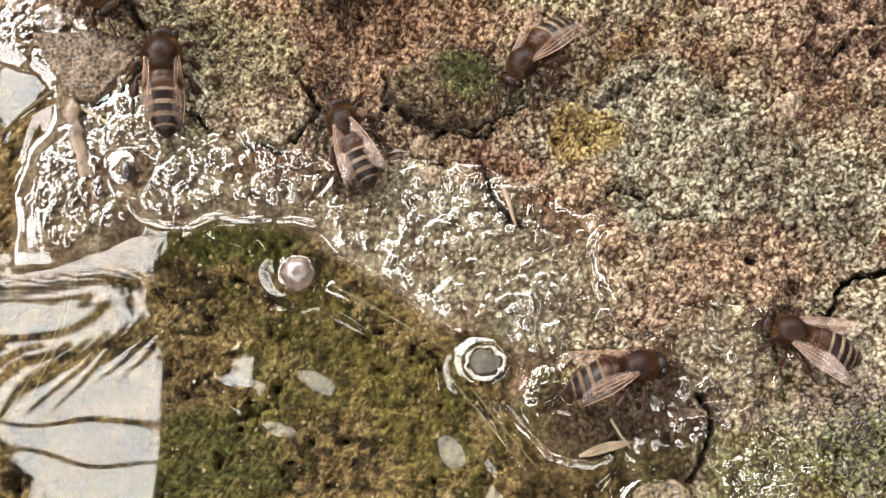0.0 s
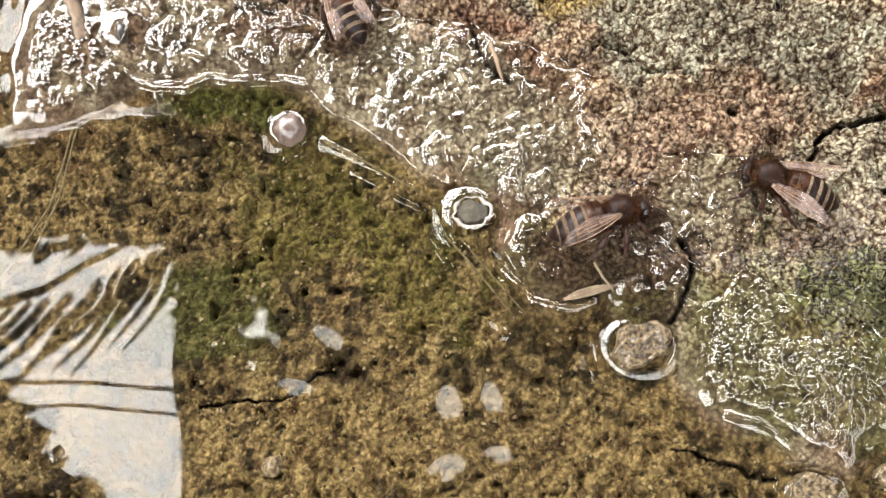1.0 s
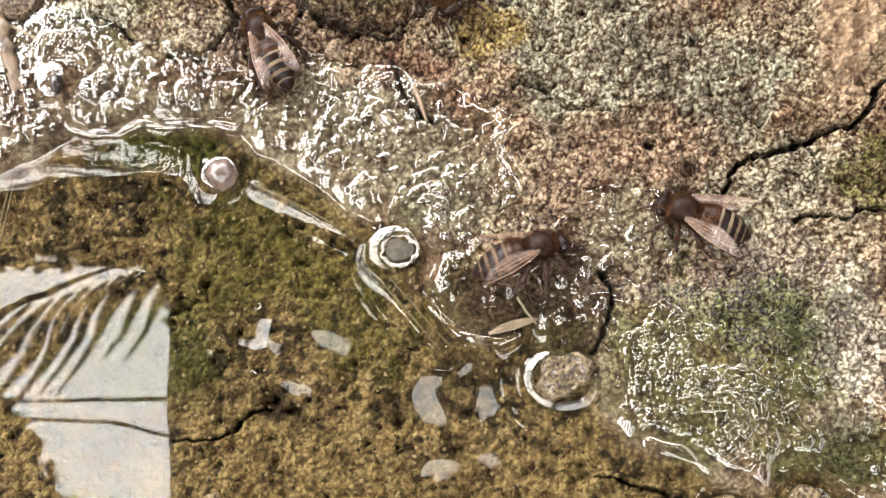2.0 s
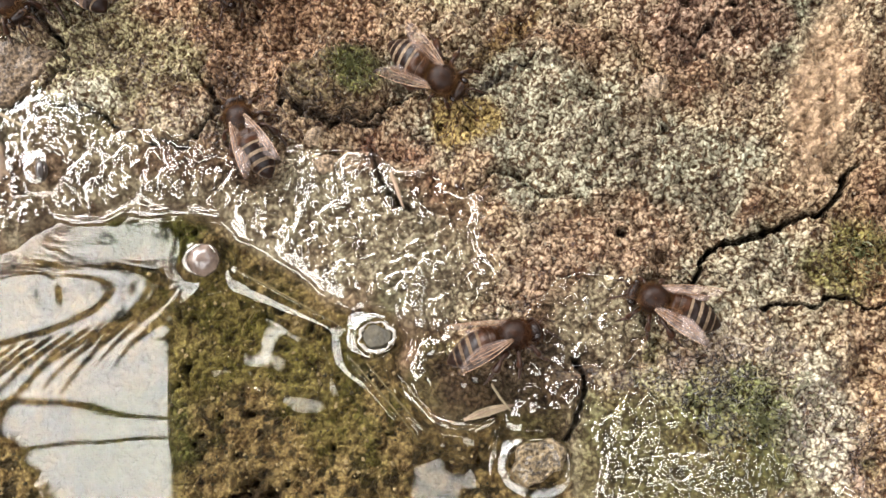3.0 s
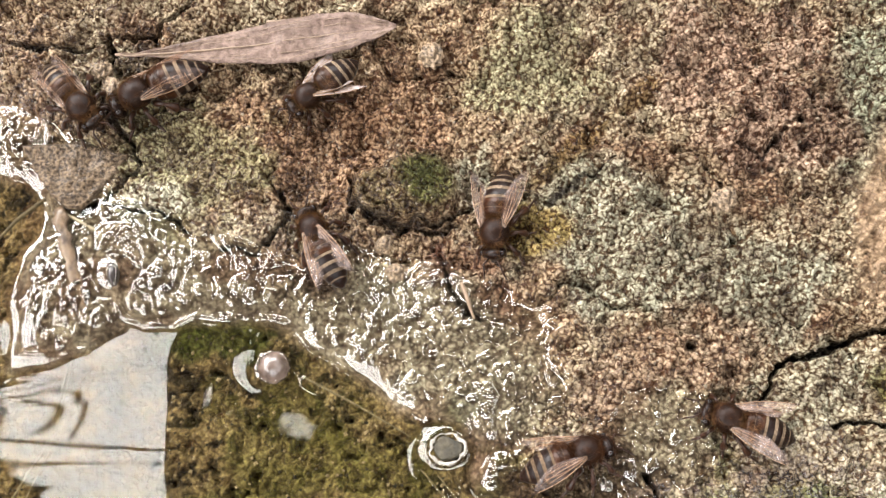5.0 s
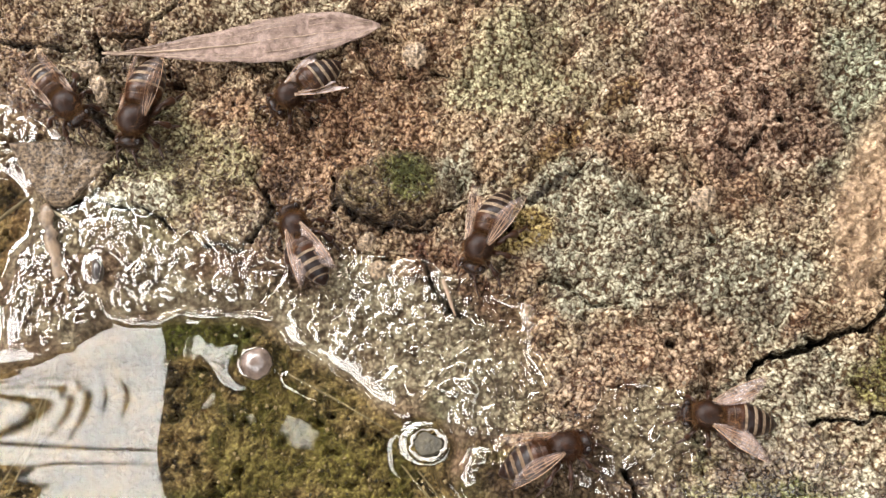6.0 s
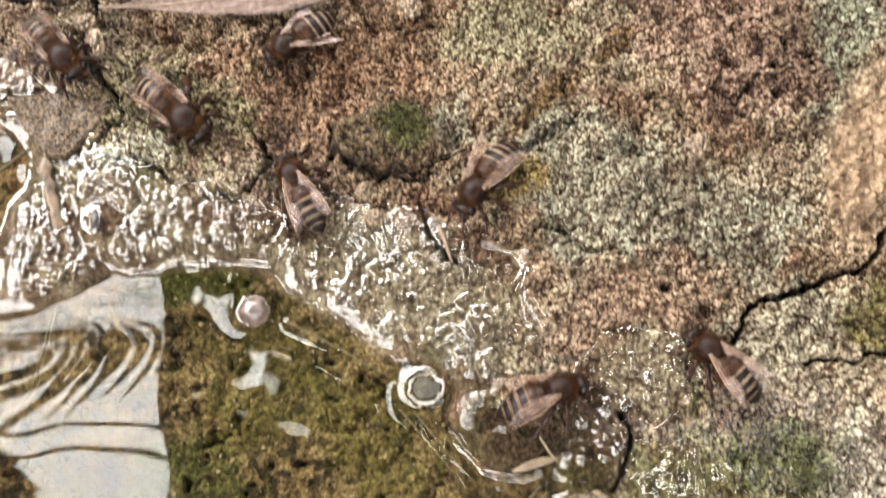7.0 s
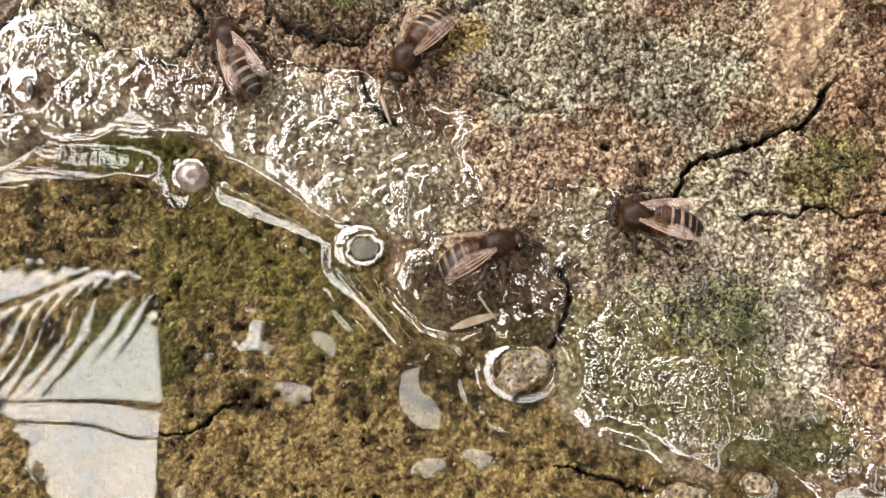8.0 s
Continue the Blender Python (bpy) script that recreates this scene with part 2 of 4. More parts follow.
def cells(x, y, size, seed):
    """Distance to the nearest of jittered points, in units of size: rounded grains."""
    x, y = x / size + 500, y / size + 500
    i, j = np.floor(x), np.floor(y)
    best = np.full(x.shape, 9.0)
    for a in (-1, 0, 1):
        for b in (-1, 0, 1):
            px, py = i + a + lattice(i + a, j + b, seed), j + b + lattice(i + a, j + b, seed + 1)
            best = np.minimum(best, (px - x) ** 2 + (py - y) ** 2)
    return np.sqrt(best)


def line_distance(x, y, pts):
    best = np.full(x.shape, 1e9)
    for (ax, ay), (bx, by) in zip(pts, pts[1:]):
        dx, dy = bx - ax, by - ay
        k = np.clip(((x - ax) * dx + (y - ay) * dy) / (dx * dx + dy * dy), 0, 1)
        best = np.minimum(best, (x - ax - k * dx) ** 2 + (y - ay - k * dy) ** 2)
    return np.sqrt(best)


def inside(x, y, pts):
    odd = np.zeros(x.shape, bool)
    for (ax, ay), (bx, by) in zip(pts, pts[1:] + pts[:1]):
        if ay != by:
            odd ^= ((ay > y) != (by > y)) & (x < (bx - ax) * (y - ay) / (by - ay) + ax)
    return odd


def blob(x, y, rx, ry, turn=0.0, rag=0.35, seed=3):
    """A patch with a ragged outline: 1 in the middle, 0 outside."""
    a, reach = radians(turn), max(rx, ry) * (1.25 + rag)
    i, j = np.searchsorted(AX, (x - reach, x + reach)), np.searchsorted(AY, (y - reach, y + reach))
    px, py = X[i[0]:i[1], j[0]:j[1]], Y[i[0]:i[1], j[0]:j[1]]
    u, v = (px - x) * math.cos(a) + (py - y) * math.sin(a), -(px - x) * math.sin(a) + (py - y) * math.cos(a)
    d = np.sqrt((u / rx) ** 2 + (v / ry) ** 2) + rag * 2 * (fbm(px, py, 5.0, seed, 4) - 0.5)
    out = np.zeros(X.shape)
    out[i[0]:i[1], j[0]:j[1]] = np.clip((1.25 - d) / 0.5, 0, 1) ** 1.3
    return out


POOL = [(-57, 30), (-51.8, 30.9), (-46, 32), (-42, 35), (-37.3, 35.1), (-32.8, 36.1), (-26, 35.7), (-20.7, 34.9), (-16.8, 32.1),
        (-12.9, 29.2), (-8.4, 26), (-4.3, 23), (-1, 21.6), (3, 21.2), (5, 18.4), (4.4, 14.8), (5.8, 10.2), (9, 6.8), (12.6, 6.6), (17.2, 7.5),
        (17.6, 4.9), (20, 4.5), (24, 3), (25, -3), (28.3, -6.4), (33.9, -8.7), (37.6, -11.4), (42, -13), (46, -9.9), (51, -10.7),
        (55, -15), (62, -17), (90, -22), (90, -80), (-100, -80), (-100, 62), (-62, 58), (-57, 56), (-54, 53), (-54, 48), (-56, 44.5), (-57, 40)]
WX, WY = X + 2.4 * (fbm(X, Y, 4.0, 21) - 0.5), Y + 2.4 * (fbm(X, Y, 4.0, 31) - 0.5)
shore = line_distance(WX, WY, POOL + POOL[:1])
shore = np.where(inside(WX, WY, POOL), -shore, shore)
near = np.exp(-np.maximum(0, np.maximum(np.maximum(-68 - X, X - 78), np.maximum(-26 - Y, Y - 90))) / 30)

wet_width = (9.0 + 9 * (fbm(X, Y, 12, 130, 3) - 0.5) + 7 * blob(37, 0, 14, 12, 0, 0.5, 42) - 5 * blob(46, 6, 6, 6, 0, 0.6, 48) + 7 * blob(0, 33, 17, 11, -35, 0.3, 43)
             + 9 * blob(-44, 44, 10, 9, 0, 0.3, 45) + 14 * blob(29, 19.5, 8, 5.5, 0, 0.5, 46) + 8 * blob(8, 32, 12, 8, -30, 0.5, 47))
band = np.clip((wet_width - shore) / 4, 0, 1)
lump = cells(X + 3.0 * fbm(X, Y, 2.6, 5), Y + 3.0 * fbm(X, Y, 2.6, 6), 1.9, 40)
clump = cells(X + 1.6 * vnoise(X, Y, 1.3, 7), Y + 1.6 * vnoise(X, Y, 1.3, 8), 1.1, 45)
small = cells(X + 0.3 * vnoise(X, Y, 0.5, 9), Y + 0.3 * vnoise(X, Y, 0.5, 10), 0.72, 50)
flank = np.clip(shore, 0, 200)
level = np.where(shore > 0, 0.85 * (1 - np.exp(-flank / 1.2)) + 0.03 * np.minimum(flank, 9) + 3.0 * (1 - np.exp(-np.maximum(flank - 9, 0) / 34)), 0)
base = np.where(shore > 0, level + 0.05 * (1 - np.exp(-flank)), -4.2 * (1 - np.exp(np.minimum(shore, 0) / 5.0)))
dry = np.clip((shore - 4) / 12, 0, 1)
rough = 0.55 + 0.9 * fbm(X, Y, 17, 55, 3)
ridged = 1 - np.abs(2 * fbm(X, Y, 7.5, 63, 4) - 1) * 2.2
shelf = np.abs(fbm(X + 0.5 * Y, Y - 0.3 * X, 12, 66, 4) - 0.5)
H = (base + (fbm(X, Y, 15, 60, 4) - 0.5) * (0.35 + 5.6 * dry) + (0.52 - lump) * (0.75 + 0.35 * dry) * rough + (0.45 - clump) * 0.68 * rough
     + ((0.45 - small) * 0.5 + (vnoise(X, Y, 0.42, 71) - 0.5) * 0.22) * (1 - 0.8 * band) + dry * 1.7 * (ridged - 0.5)
     - dry * 1.25 * np.exp(-(shelf / 0.036) ** 2) * np.clip((vnoise(X, Y, 9, 67) - 0.38) * 5, 0, 1))
plate = np.clip((0.68 - lump) / 0.42, 0, 1)
crumb = np.clip((0.64 - clump) / 0.45, 0, 1)
bead = np.clip((0.66 - small) / 0.5, 0, 1)
fine_part = blob(40, 0, 17, 13, 0, 0.4, 51)
plate, crumb = plate * plate * (3 - 2 * plate), crumb * crumb * (3 - 2 * crumb)
wash = base - 0.42 + 0.27 * fine_part + (fbm(X, Y, 6, 160, 3) - 0.5) * 1.1 * np.clip(shore / 2, 0, 1) + (0.48 * plate * (1 - 0.6 * fine_part) + 0.36 * crumb * (1 - fine_part) + 0.36 * bead * fine_part) * np.clip((shore - 0.4) / 1.6, 0, 1) + (vnoise(X, Y, 0.5, 161) - 0.5) * 0.05
soak = np.clip(band * 1.6, 0, 1)
H = H * (1 - soak) + wash * soak
lying = base + (fbm(X, Y, 9, 80, 5) - 0.5) * 3.2 + (0.45 - clump) * 0.9 + (0.5 - lump) * 0.7 - 1.7 * np.clip((fbm(X, Y, 2.2, 82, 3) - 0.55) * 4, 0, 1) ** 2 + 0.3 * (vnoise(X, Y, 0.6, 84) - 0.5)
mixed = np.clip((-shore - 0.6) / 1.6, 0, 1)
H = H * (1 - mixed) + lying * mixed

MOUND = blob(-4.3, 52, 6.6, 4.3, 8, 0.2)
H += 3.6 * np.sqrt(MOUND)
for x, y, rx, ry, h in [(-24.5, 49.2, 4.2, 4.6, 1.7), (-23, 45, 3.5, 2.5, 0.9), (39, 46, 2.4, 2, 0.8), (0.3, 71, 1.7, 2, 1.6), (-46, 63, 1.6, 4, 1.8), (-49, 70, 3, 2.5, 1.2), (-2.2, 40.5, 2, 1.6, 0.7)]:
    H += h * np.sqrt(blob(x, y, rx, ry, 0, 0.15, 9))
CRACKS = [([(40, 21.5), (41.2, 23.2), (43, 26.4), (46.3, 27.8), (49.7, 28.8), (52.7, 30.2), (55.7, 30.7), (58.5, 31.5), (60.6, 34.1), (63, 37)], 0.38, 3.0),
          ([(48.9, 19.2), (51.7, 18.7), (54.1, 18.9), (56.4, 19.9), (62, 18.5), (76, 19)], 0.26, 1.6),
          ([(26, 14.4), (26.6, 10.8), (25.6, 7.4), (24.2, 4.7)], 0.36, 1.8),
          ([(-32, -5.5), (-26.7, -4.6), (-22.6, -4.7), (-20, -3.4), (-18, -1.8), (-16, -0.9)], 0.28, 1.6),
          ([(23.5, -10.8), (27.3, -11.8), (31.1, -12.8), (35.5, -13.9)], 0.26, 1.2),
          ([(-45, 52), (-41, 51), (-38, 50.5), (-33, 48)], 0.3, 1.5),
          ([(-11, 50), (-5, 47.2), (2, 48.5), (7, 50)], 0.36, 1.3),
          ([(-60.2, 75.9), (-52.6, 74.7), (-45.2, 75.7), (-39.9, 76.8), (-39.2, 79.1), (-35.6, 80.7), (-33.2, 82.5)], 0.5, 2.2),
          ([(-46.1, 76.2), (-44.3, 73.9), (-46.1, 70.4), (-45.3, 65.1), (-41.8, 60.5), (-40.8, 57.7), (-43.5, 54.6), (-48.2, 51.3)], 0.42, 1.8),
          ([(-20.8, 53.2), (-20.3, 48.3), (-21.8, 45.1), (-24.7, 44.2), (-28.5, 46.1)], 0.4, 1.6),
          ([(-11.5, 54), (-11, 51), (-8, 47.6), (-1.3, 46.6), (2.4, 47.5)], 0.5, 1.4),
          ([(15.5, 49.4), (20.2, 52.4), (25, 55.5)], 0.3, 0.35),
          ([(41.1, 56.5), (43.9, 53.9), (47.1, 58)], 0.35, 0.6),
          ([(0.5, 43.8), (1.6, 39.6), (3.8, 35.7), (5.2, 34.1)], 0.5, 0.9)]
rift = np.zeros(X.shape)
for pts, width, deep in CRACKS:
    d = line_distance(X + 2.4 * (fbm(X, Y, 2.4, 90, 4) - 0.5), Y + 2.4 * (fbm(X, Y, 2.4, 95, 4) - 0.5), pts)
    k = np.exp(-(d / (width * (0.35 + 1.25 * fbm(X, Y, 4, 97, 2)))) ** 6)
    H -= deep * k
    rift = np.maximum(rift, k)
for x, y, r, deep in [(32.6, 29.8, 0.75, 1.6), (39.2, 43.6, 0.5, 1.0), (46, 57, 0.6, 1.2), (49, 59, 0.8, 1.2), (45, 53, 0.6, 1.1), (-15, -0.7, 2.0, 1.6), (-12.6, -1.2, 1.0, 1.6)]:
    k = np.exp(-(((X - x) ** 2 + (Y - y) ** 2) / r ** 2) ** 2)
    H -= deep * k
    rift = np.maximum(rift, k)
pits = blob(46, 58, 11, 8, -40, 0.5, 13) * np.clip((vnoise(X, Y, 1.7, 99) - 0.62) * 5, 0, 1)
H -= 1.0 * pits
for x, y, rx, ry in [(-43.5, 42, 3.0, 3.0), (13.0, 11.0, 6.5, 2.6), (20.4, 1.0, 6.5, 5.4), (38.6, -15.2, 4.5, 4.5)]:
    k = np.clip((1.3 - np.sqrt(((X - x) / rx) ** 2 + ((Y - y) / ry) ** 2)) / 0.4, 0, 1)
    H = H * (1 - k) + np.minimum(H, level - 0.9) * k
H = H * near - 2.0 * (1 - near)


SHELF = [(-90, 27), (-60, 28.6), (-50, 30.4), (-44, 31.6), (-37, 32.0), (-30, 31.4), (-25, 29.6), (-19, 27)]
edge = np.interp(X, [p[0] for p in SHELF], [p[1] for p in SHELF])
swell = 0.4 / (1 + np.exp(-(Y - edge - 0.8 * (vnoise(X, Y, 7, 180) - 0.5)) / 0.8)) * np.clip((-19 - X) / 6, 0, 1)
swell *= np.clip((X + 75) / 15, 0, 1)
H, level = H + swell, level + swell


LIPS = [[(2.6, 15.2), (3.4, 13.2), (5.0, 11), (6.6, 8.9), (8.4, 7.2), (10.6, 6.2), (13, 6.2), (15, 6.7)],
        [(-43.2, 38.4), (-42, 36.2), (-38.7, 34.9), (-35.5, 35.2), (-32.4, 36.4), (-28, 36.1), (-24, 36.0), (-20.5, 35.2)],
        [(44.4, -9.8), (47, -9.3), (49.4, -10), (51.5, -11.8), (53.8, -13.8), (56.4, -16)], [(30, -6.2), (33.5, -7.2), (36, -9.6), (38, -11.4)]]
for pts in LIPS:
    d = line_distance(X + 1.6 * (fbm(X, Y, 3.5, 190, 3) - 0.5), Y + 1.6 * (fbm(X, Y, 3.5, 195, 3) - 0.5), pts)
    k = np.exp(-(d / 1.3) ** 4)
    H = H * (1 - k) + (np.minimum(level, 0.25 + 0.5 * level) - 0.5 + 0.95 * np.exp(-(d / 0.62) ** 2)) * k


def ground(x, y):
    """The rock's height in millimetres at a place given in millimetres."""
    i, j = int(np.searchsorted(AX, x)), int(np.searchsorted(AY, y))
    return float(H[i, j])


def tint(colour, mask):
    global TONE
    TONE = TONE * (1 - mask[..., None]) + np.array(colour) * mask[..., None]


TONE = np.zeros((*X.shape, 3))
broad, mid, fleck = fbm(X, Y, 22, 110), fbm(X, Y, 7, 120, 5), fbm(X, Y, 2.4, 125, 4)
tint((0.31, 0.24, 0.165), np.ones(X.shape))
tint((0.33, 0.31, 0.235), np.clip((broad - 0.43) * 5, 0, 1) * 0.8)
tint((0.20, 0.125, 0.08), np.clip((mid - 0.52) * 6, 0, 1) * 0.8)
tint((0.33, 0.355, 0.29), blob(28, 41, 24, 9, -25, 0.9, 15) * 0.9)
tint((0.38, 0.395, 0.32), blob(49, 24, 10, 4.5, 25, 0.7, 16) * 0.92)
tint((0.25, 0.3, 0.235), blob(59, 64, 5, 16, -12, 0.6, 17) * 0.85)
tint((0.29, 0.21, 0.17), blob(44, 64, 15, 10, -35, 0.9, 18) * 0.8)
tint((0.30, 0.215, 0.155), blob(30, 28, 16, 4.5, 12, 0.9, 19) * 0.75)
tint((0.27, 0.16, 0.11), blob(3, 38, 7, 6, 0, 0.9, 14) * 0.6)
tint((0.28, 0.175, 0.11), blob(-15, 57, 16, 10, 0, 0.9, 22) * 0.7)
tint((0.25, 0.26, 0.15), blob(-34, 59, 13, 9, -15, 0.8, 23) * 0.75)
tint((0.44, 0.47, 0.40), blob(-38, 52.5, 6, 2.6, -12, 0.6, 12) * 0.8)
tint((0.31, 0.315, 0.21), blob(14, 68, 10, 8, 30, 0.8, 24) * 0.9)
tint((0.27, 0.2, 0.05), blob(13.6, 45.6, 4.3, 3.6, 0, 0.5, 25) * 0.85)
tint((0.17, 0.115, 0.045), blob(19, 57, 12, 1.7, 38, 0.9, 26) * 0.85)
tint((0.41, 0.30, 0.20), blob(59.5, 47, 4.6, 13, -14, 0.22, 11) * 0.92)
tint((0.12, 0.048, 0.03), np.exp(-(line_distance(WX, WY, [(0.2, 44.5), (1.4, 40.5), (3.4, 37), (5, 34.8)]) / 1.0) ** 4) * 0.85)
tint((0.14, 0.12, 0.062), MOUND * 0.85)
tint((0.11, 0.125, 0.035), blob(-1.6, 53.2, 3.6, 2.8, 0, 0.9, 27) * 0.85)
tint((0.10, 0.125, 0.03), blob(47, 6, 7, 7, 0, 1.0, 28) * 0.9)
tint((0.115, 0.135, 0.04), blob(40, 2.5, 12, 8, 0, 1.6, 29) * 0.6)
tint((0.13, 0.13, 0.03), blob(61, 25, 5.5, 5, 0, 0.8, 30) * 0.85)
tint((0.10, 0.105, 0.03), blob(52, -9, 10, 3, 0, 0.9, 31) * 0.85)
tint((0.12, 0.11, 0.035), blob(12, 11, 9, 4.5, -25, 0.9, 32) * 0.85)
tint((0.11, 0.10, 0.025), blob(3.5, 23, 2.4, 2.2, 0, 0.7, 33) * 0.9)
tint((0.30, 0.22, 0.135), blob(65, 4, 6, 18, 0, 0.9, 34) * 0.7)
tint((0.37, 0.385, 0.32), blob(54.5, 5, 4.5, 11, -8, 0.6, 53) * 0.8)
# Dark puddle ground under the wet bee, its shade painted into the tone.
tint((0.085, 0.055, 0.032), blob(17, 12.5, 11, 4.5, 5, 0.7, 10) * 0.85)
stain = fbm(X, Y, 4.5, 128, 4)
tint((0.085, 0.05, 0.028), np.clip((stain - 0.56) * 9, 0, 1) * np.clip((broad - 0.35) * 4, 0.3, 1) * 0.55)
tint((0.38, 0.38, 0.30), blob(2, 31, 15, 8, -35, 0.7, 48) * 0.7)
tint((0.16, 0.15, 0.06), blob(38, -1, 15, 9, -20, 0.7, 49) * 0.7)
TONE *= (1 - 0.42 * band)[..., None]
# Random darker mottling about two millimetres across, weaker on the pale crust.
dark_mottle = 0.3 * np.clip((0.47 - fbm(X, Y, 1.9, 170, 4)) * 9, 0, 1)
pale_crust = np.maximum.reduce([blob(28, 41, 24, 9, -25, 0.9, 15), blob(49, 24, 10, 4.5, 25, 0.7, 16), blob(59, 64, 5, 16, -12, 0.6, 17), blob(59.5, 47, 4.6, 13, -14, 0.22, 11), blob(14, 68, 9, 7, 30, 0.8, 24)])
dark_mottle *= 1 - 0.75 * pale_crust
TONE *= (1.17 - 0.12 * pale_crust)[..., None] - np.array((0.7, 0.77, 0.82)) * dark_mottle[..., None]
TONE = TONE * 0.88 + TONE.mean(-1, keepdims=True) * np.array((1.12, 1.0, 0.82)) * 0.12
bed = np.clip(-shore / 1.6, 0, 1)
tint((0.16, 0.11, 0.05), bed)
tint((0.21, 0.15, 0.075), bed * np.clip((fleck - 0.5) * 6, 0, 1) * 0.8)
tint((0.04, 0.026, 0.01), bed * np.clip((mid - 0.53) * 8, 0, 1) * 0.6)
tint((0.02, 0.013, 0.006), bed * np.clip((fbm(X, Y, 1.3, 150, 3) - 0.545) * 14, 0, 1) * 0.9)
tint((0.21, 0.15, 0.075), bed * np.clip((fbm(X, Y, 2.2, 155, 3) - 0.6) * 10, 0, 1) * 0.7)
tint((0.2, 0.14, 0.066), bed * blob(-2, -12, 30, 9, -6, 1.1, 35) * 0.75)
tint((0.09, 0.078, 0.016), bed * blob(-20, 20, 10, 9, 0, 1.0, 36) * 0.55)
tint((0.09, 0.078, 0.016), bed * blob(-6, 13, 7, 10, 25, 1.0, 37) * 0.55)
tint((0.062, 0.066, 0.013), bed * blob(-30, 33.5, 8, 3, 0, 0.7, 38) * 0.85)
tint((0.066, 0.066, 0.018), bed * blob(-34, 6, 9, 6, 0, 1.0, 39) * 0.75)
tint((0.15, 0.09, 0.045), bed * blob(-50, 40, 9, 12, 0, 0.7, 44) * 0.8)
TONE *= 1 - bed[..., None] * np.array((0.08, 0.0, 0.06))
# Dark soil tone in cracks, holes and pits, with their shade painted in.
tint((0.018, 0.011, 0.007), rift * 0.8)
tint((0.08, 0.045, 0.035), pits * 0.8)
tint((0.18, 0.14, 0.10), 1 - near)
GRANULAR = np.clip((shore + 1) / 3, 0.75, 1) * (1 - 0.55 * blob(59.5, 47, 4.6, 13, -14, 0.22, 11)) * (1 - 0.2 * band)
TONE = TONE * np.array((0.645, 0.61, 0.575))
DAMP = np.clip(0.1 + 0.66 * np.exp(-np.maximum(shore - 8, 0) / 10), 0, 1)
DAMP = np.maximum(DAMP, blob(44, 2, 18, 16, 0, 0.4, 41)) * (1 - 0.85 * band) * (shore > 0)


def sheet(name, z, keep, mat):
    """One mesh over the plan's grid, from the heights z, where keep holds."""
    n, m = z.shape
    index = np.arange(n * m).reshape(n, m)
    quads = np.stack([index[:-1, :-1], index[1:, :-1], index[1:, 1:], index[:-1, 1:]], -1)
    if keep is not None:
        quads = quads[keep[:-1, :-1] | keep[1:, :-1] | keep[1:, 1:] | keep[:-1, 1:]]
    quads = quads.reshape(-1, 4)
    used, quads = np.unique(quads, return_inverse=True)
    quads = quads.reshape(-1, 4)
    co = (np.stack([X, Y, z], -1).reshape(-1, 3)[used] * MM).astype(np.float32)
    me = bpy.data.meshes.new(name)
    me.vertices.add(len(co))
    me.vertices.foreach_set("co", co.ravel())
    me.loops.add(quads.size)
    me.loops.foreach_set("vertex_index", quads.ravel().astype(np.int32))
    me.polygons.add(len(quads))
    me.polygons.foreach_set("loop_start", np.arange(0, quads.size, 4, dtype=np.int32))
    me.polygons.foreach_set("use_smooth", np.ones(len(quads), bool))
    me.update(calc_edges=True)
    me.materials.append(mat)
    return new(name, me), used


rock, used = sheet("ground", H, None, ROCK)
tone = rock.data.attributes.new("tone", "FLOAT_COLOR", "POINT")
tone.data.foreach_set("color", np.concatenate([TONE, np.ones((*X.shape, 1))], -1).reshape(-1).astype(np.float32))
damp = rock.data.attributes.new("damp", "FLOAT", "POINT")
damp.data.foreach_set("value", DAMP.reshape(-1).astype(np.float32))
granular = rock.data.attributes.new("granular", "FLOAT", "POINT")
granular.data.foreach_set("value", GRANULAR.reshape(-1).astype(np.float32))
tagged(rock, "damp lichen-covered brown rock with cracks and a shallow pool bed", "rock", kind="structure")

# Stones and floating straw against which the water climbs.
STANDING = [(-21.9, 29.1, 1.85, 1.8, 0.55), (0.9, 17.9, 2.75, 2.4, 0.95), (20.4, 1.3, 4.1, 3.2, 0.9), (-43.5, 42.0, 0.7, 1.3, 2.2), (38.6, -15.2, 2.5, 2.2, 0.7),
            (47.5, -13.5, 1.7, 1.4, 0.6)]
STRAWS = [[(-17.5, 27.5), (-3.8, 19.5)], [(-2.6, 15.4), (1.6, 10.4), (5.9, 4.8)], [(-0.4, 14.6), (3.4, 9.8), (6.9, 5.6)]]
firm = H.copy()
covered = np.zeros(X.shape, bool)
for x, y, rx, ry, climb in STANDING:
    d = ((X - x) / rx) ** 2 + ((Y - y) / ry) ** 2
    firm = np.maximum(firm, np.where(d < 1, climb, -9))
    covered |= d < 0.78
for pts in STRAWS:
    firm = np.maximum(firm, np.where(line_distance(X, Y, pts) < 0.22, 0.35, -9))
wet = (shore < wet_width) & (near > 0.35) & ~covered
film = np.maximum(firm + 0.02, level)
hold = np.where(shore > 1.5, 0.972 - 0.12 * fine_part, np.where(shore > -1.2, 0.93, 0.9985))
for x, y, rx, ry, climb in STANDING:
    hold = np.maximum(hold, 0.998 - 0.045 * np.clip((np.sqrt((X - x) ** 2 + (Y - y) ** 2) - rx - 2) / 3, 0, 1))
for _ in range(300):
    mean = film.copy()
    mean[1:-1, 1:-1] = (film[:-2, 1:-1] + film[2:, 1:-1] + film[1:-1, :-2] + film[1:-1, 2:]) / 4
    film = np.maximum(firm + 0.015, level + (mean - level) * hold)
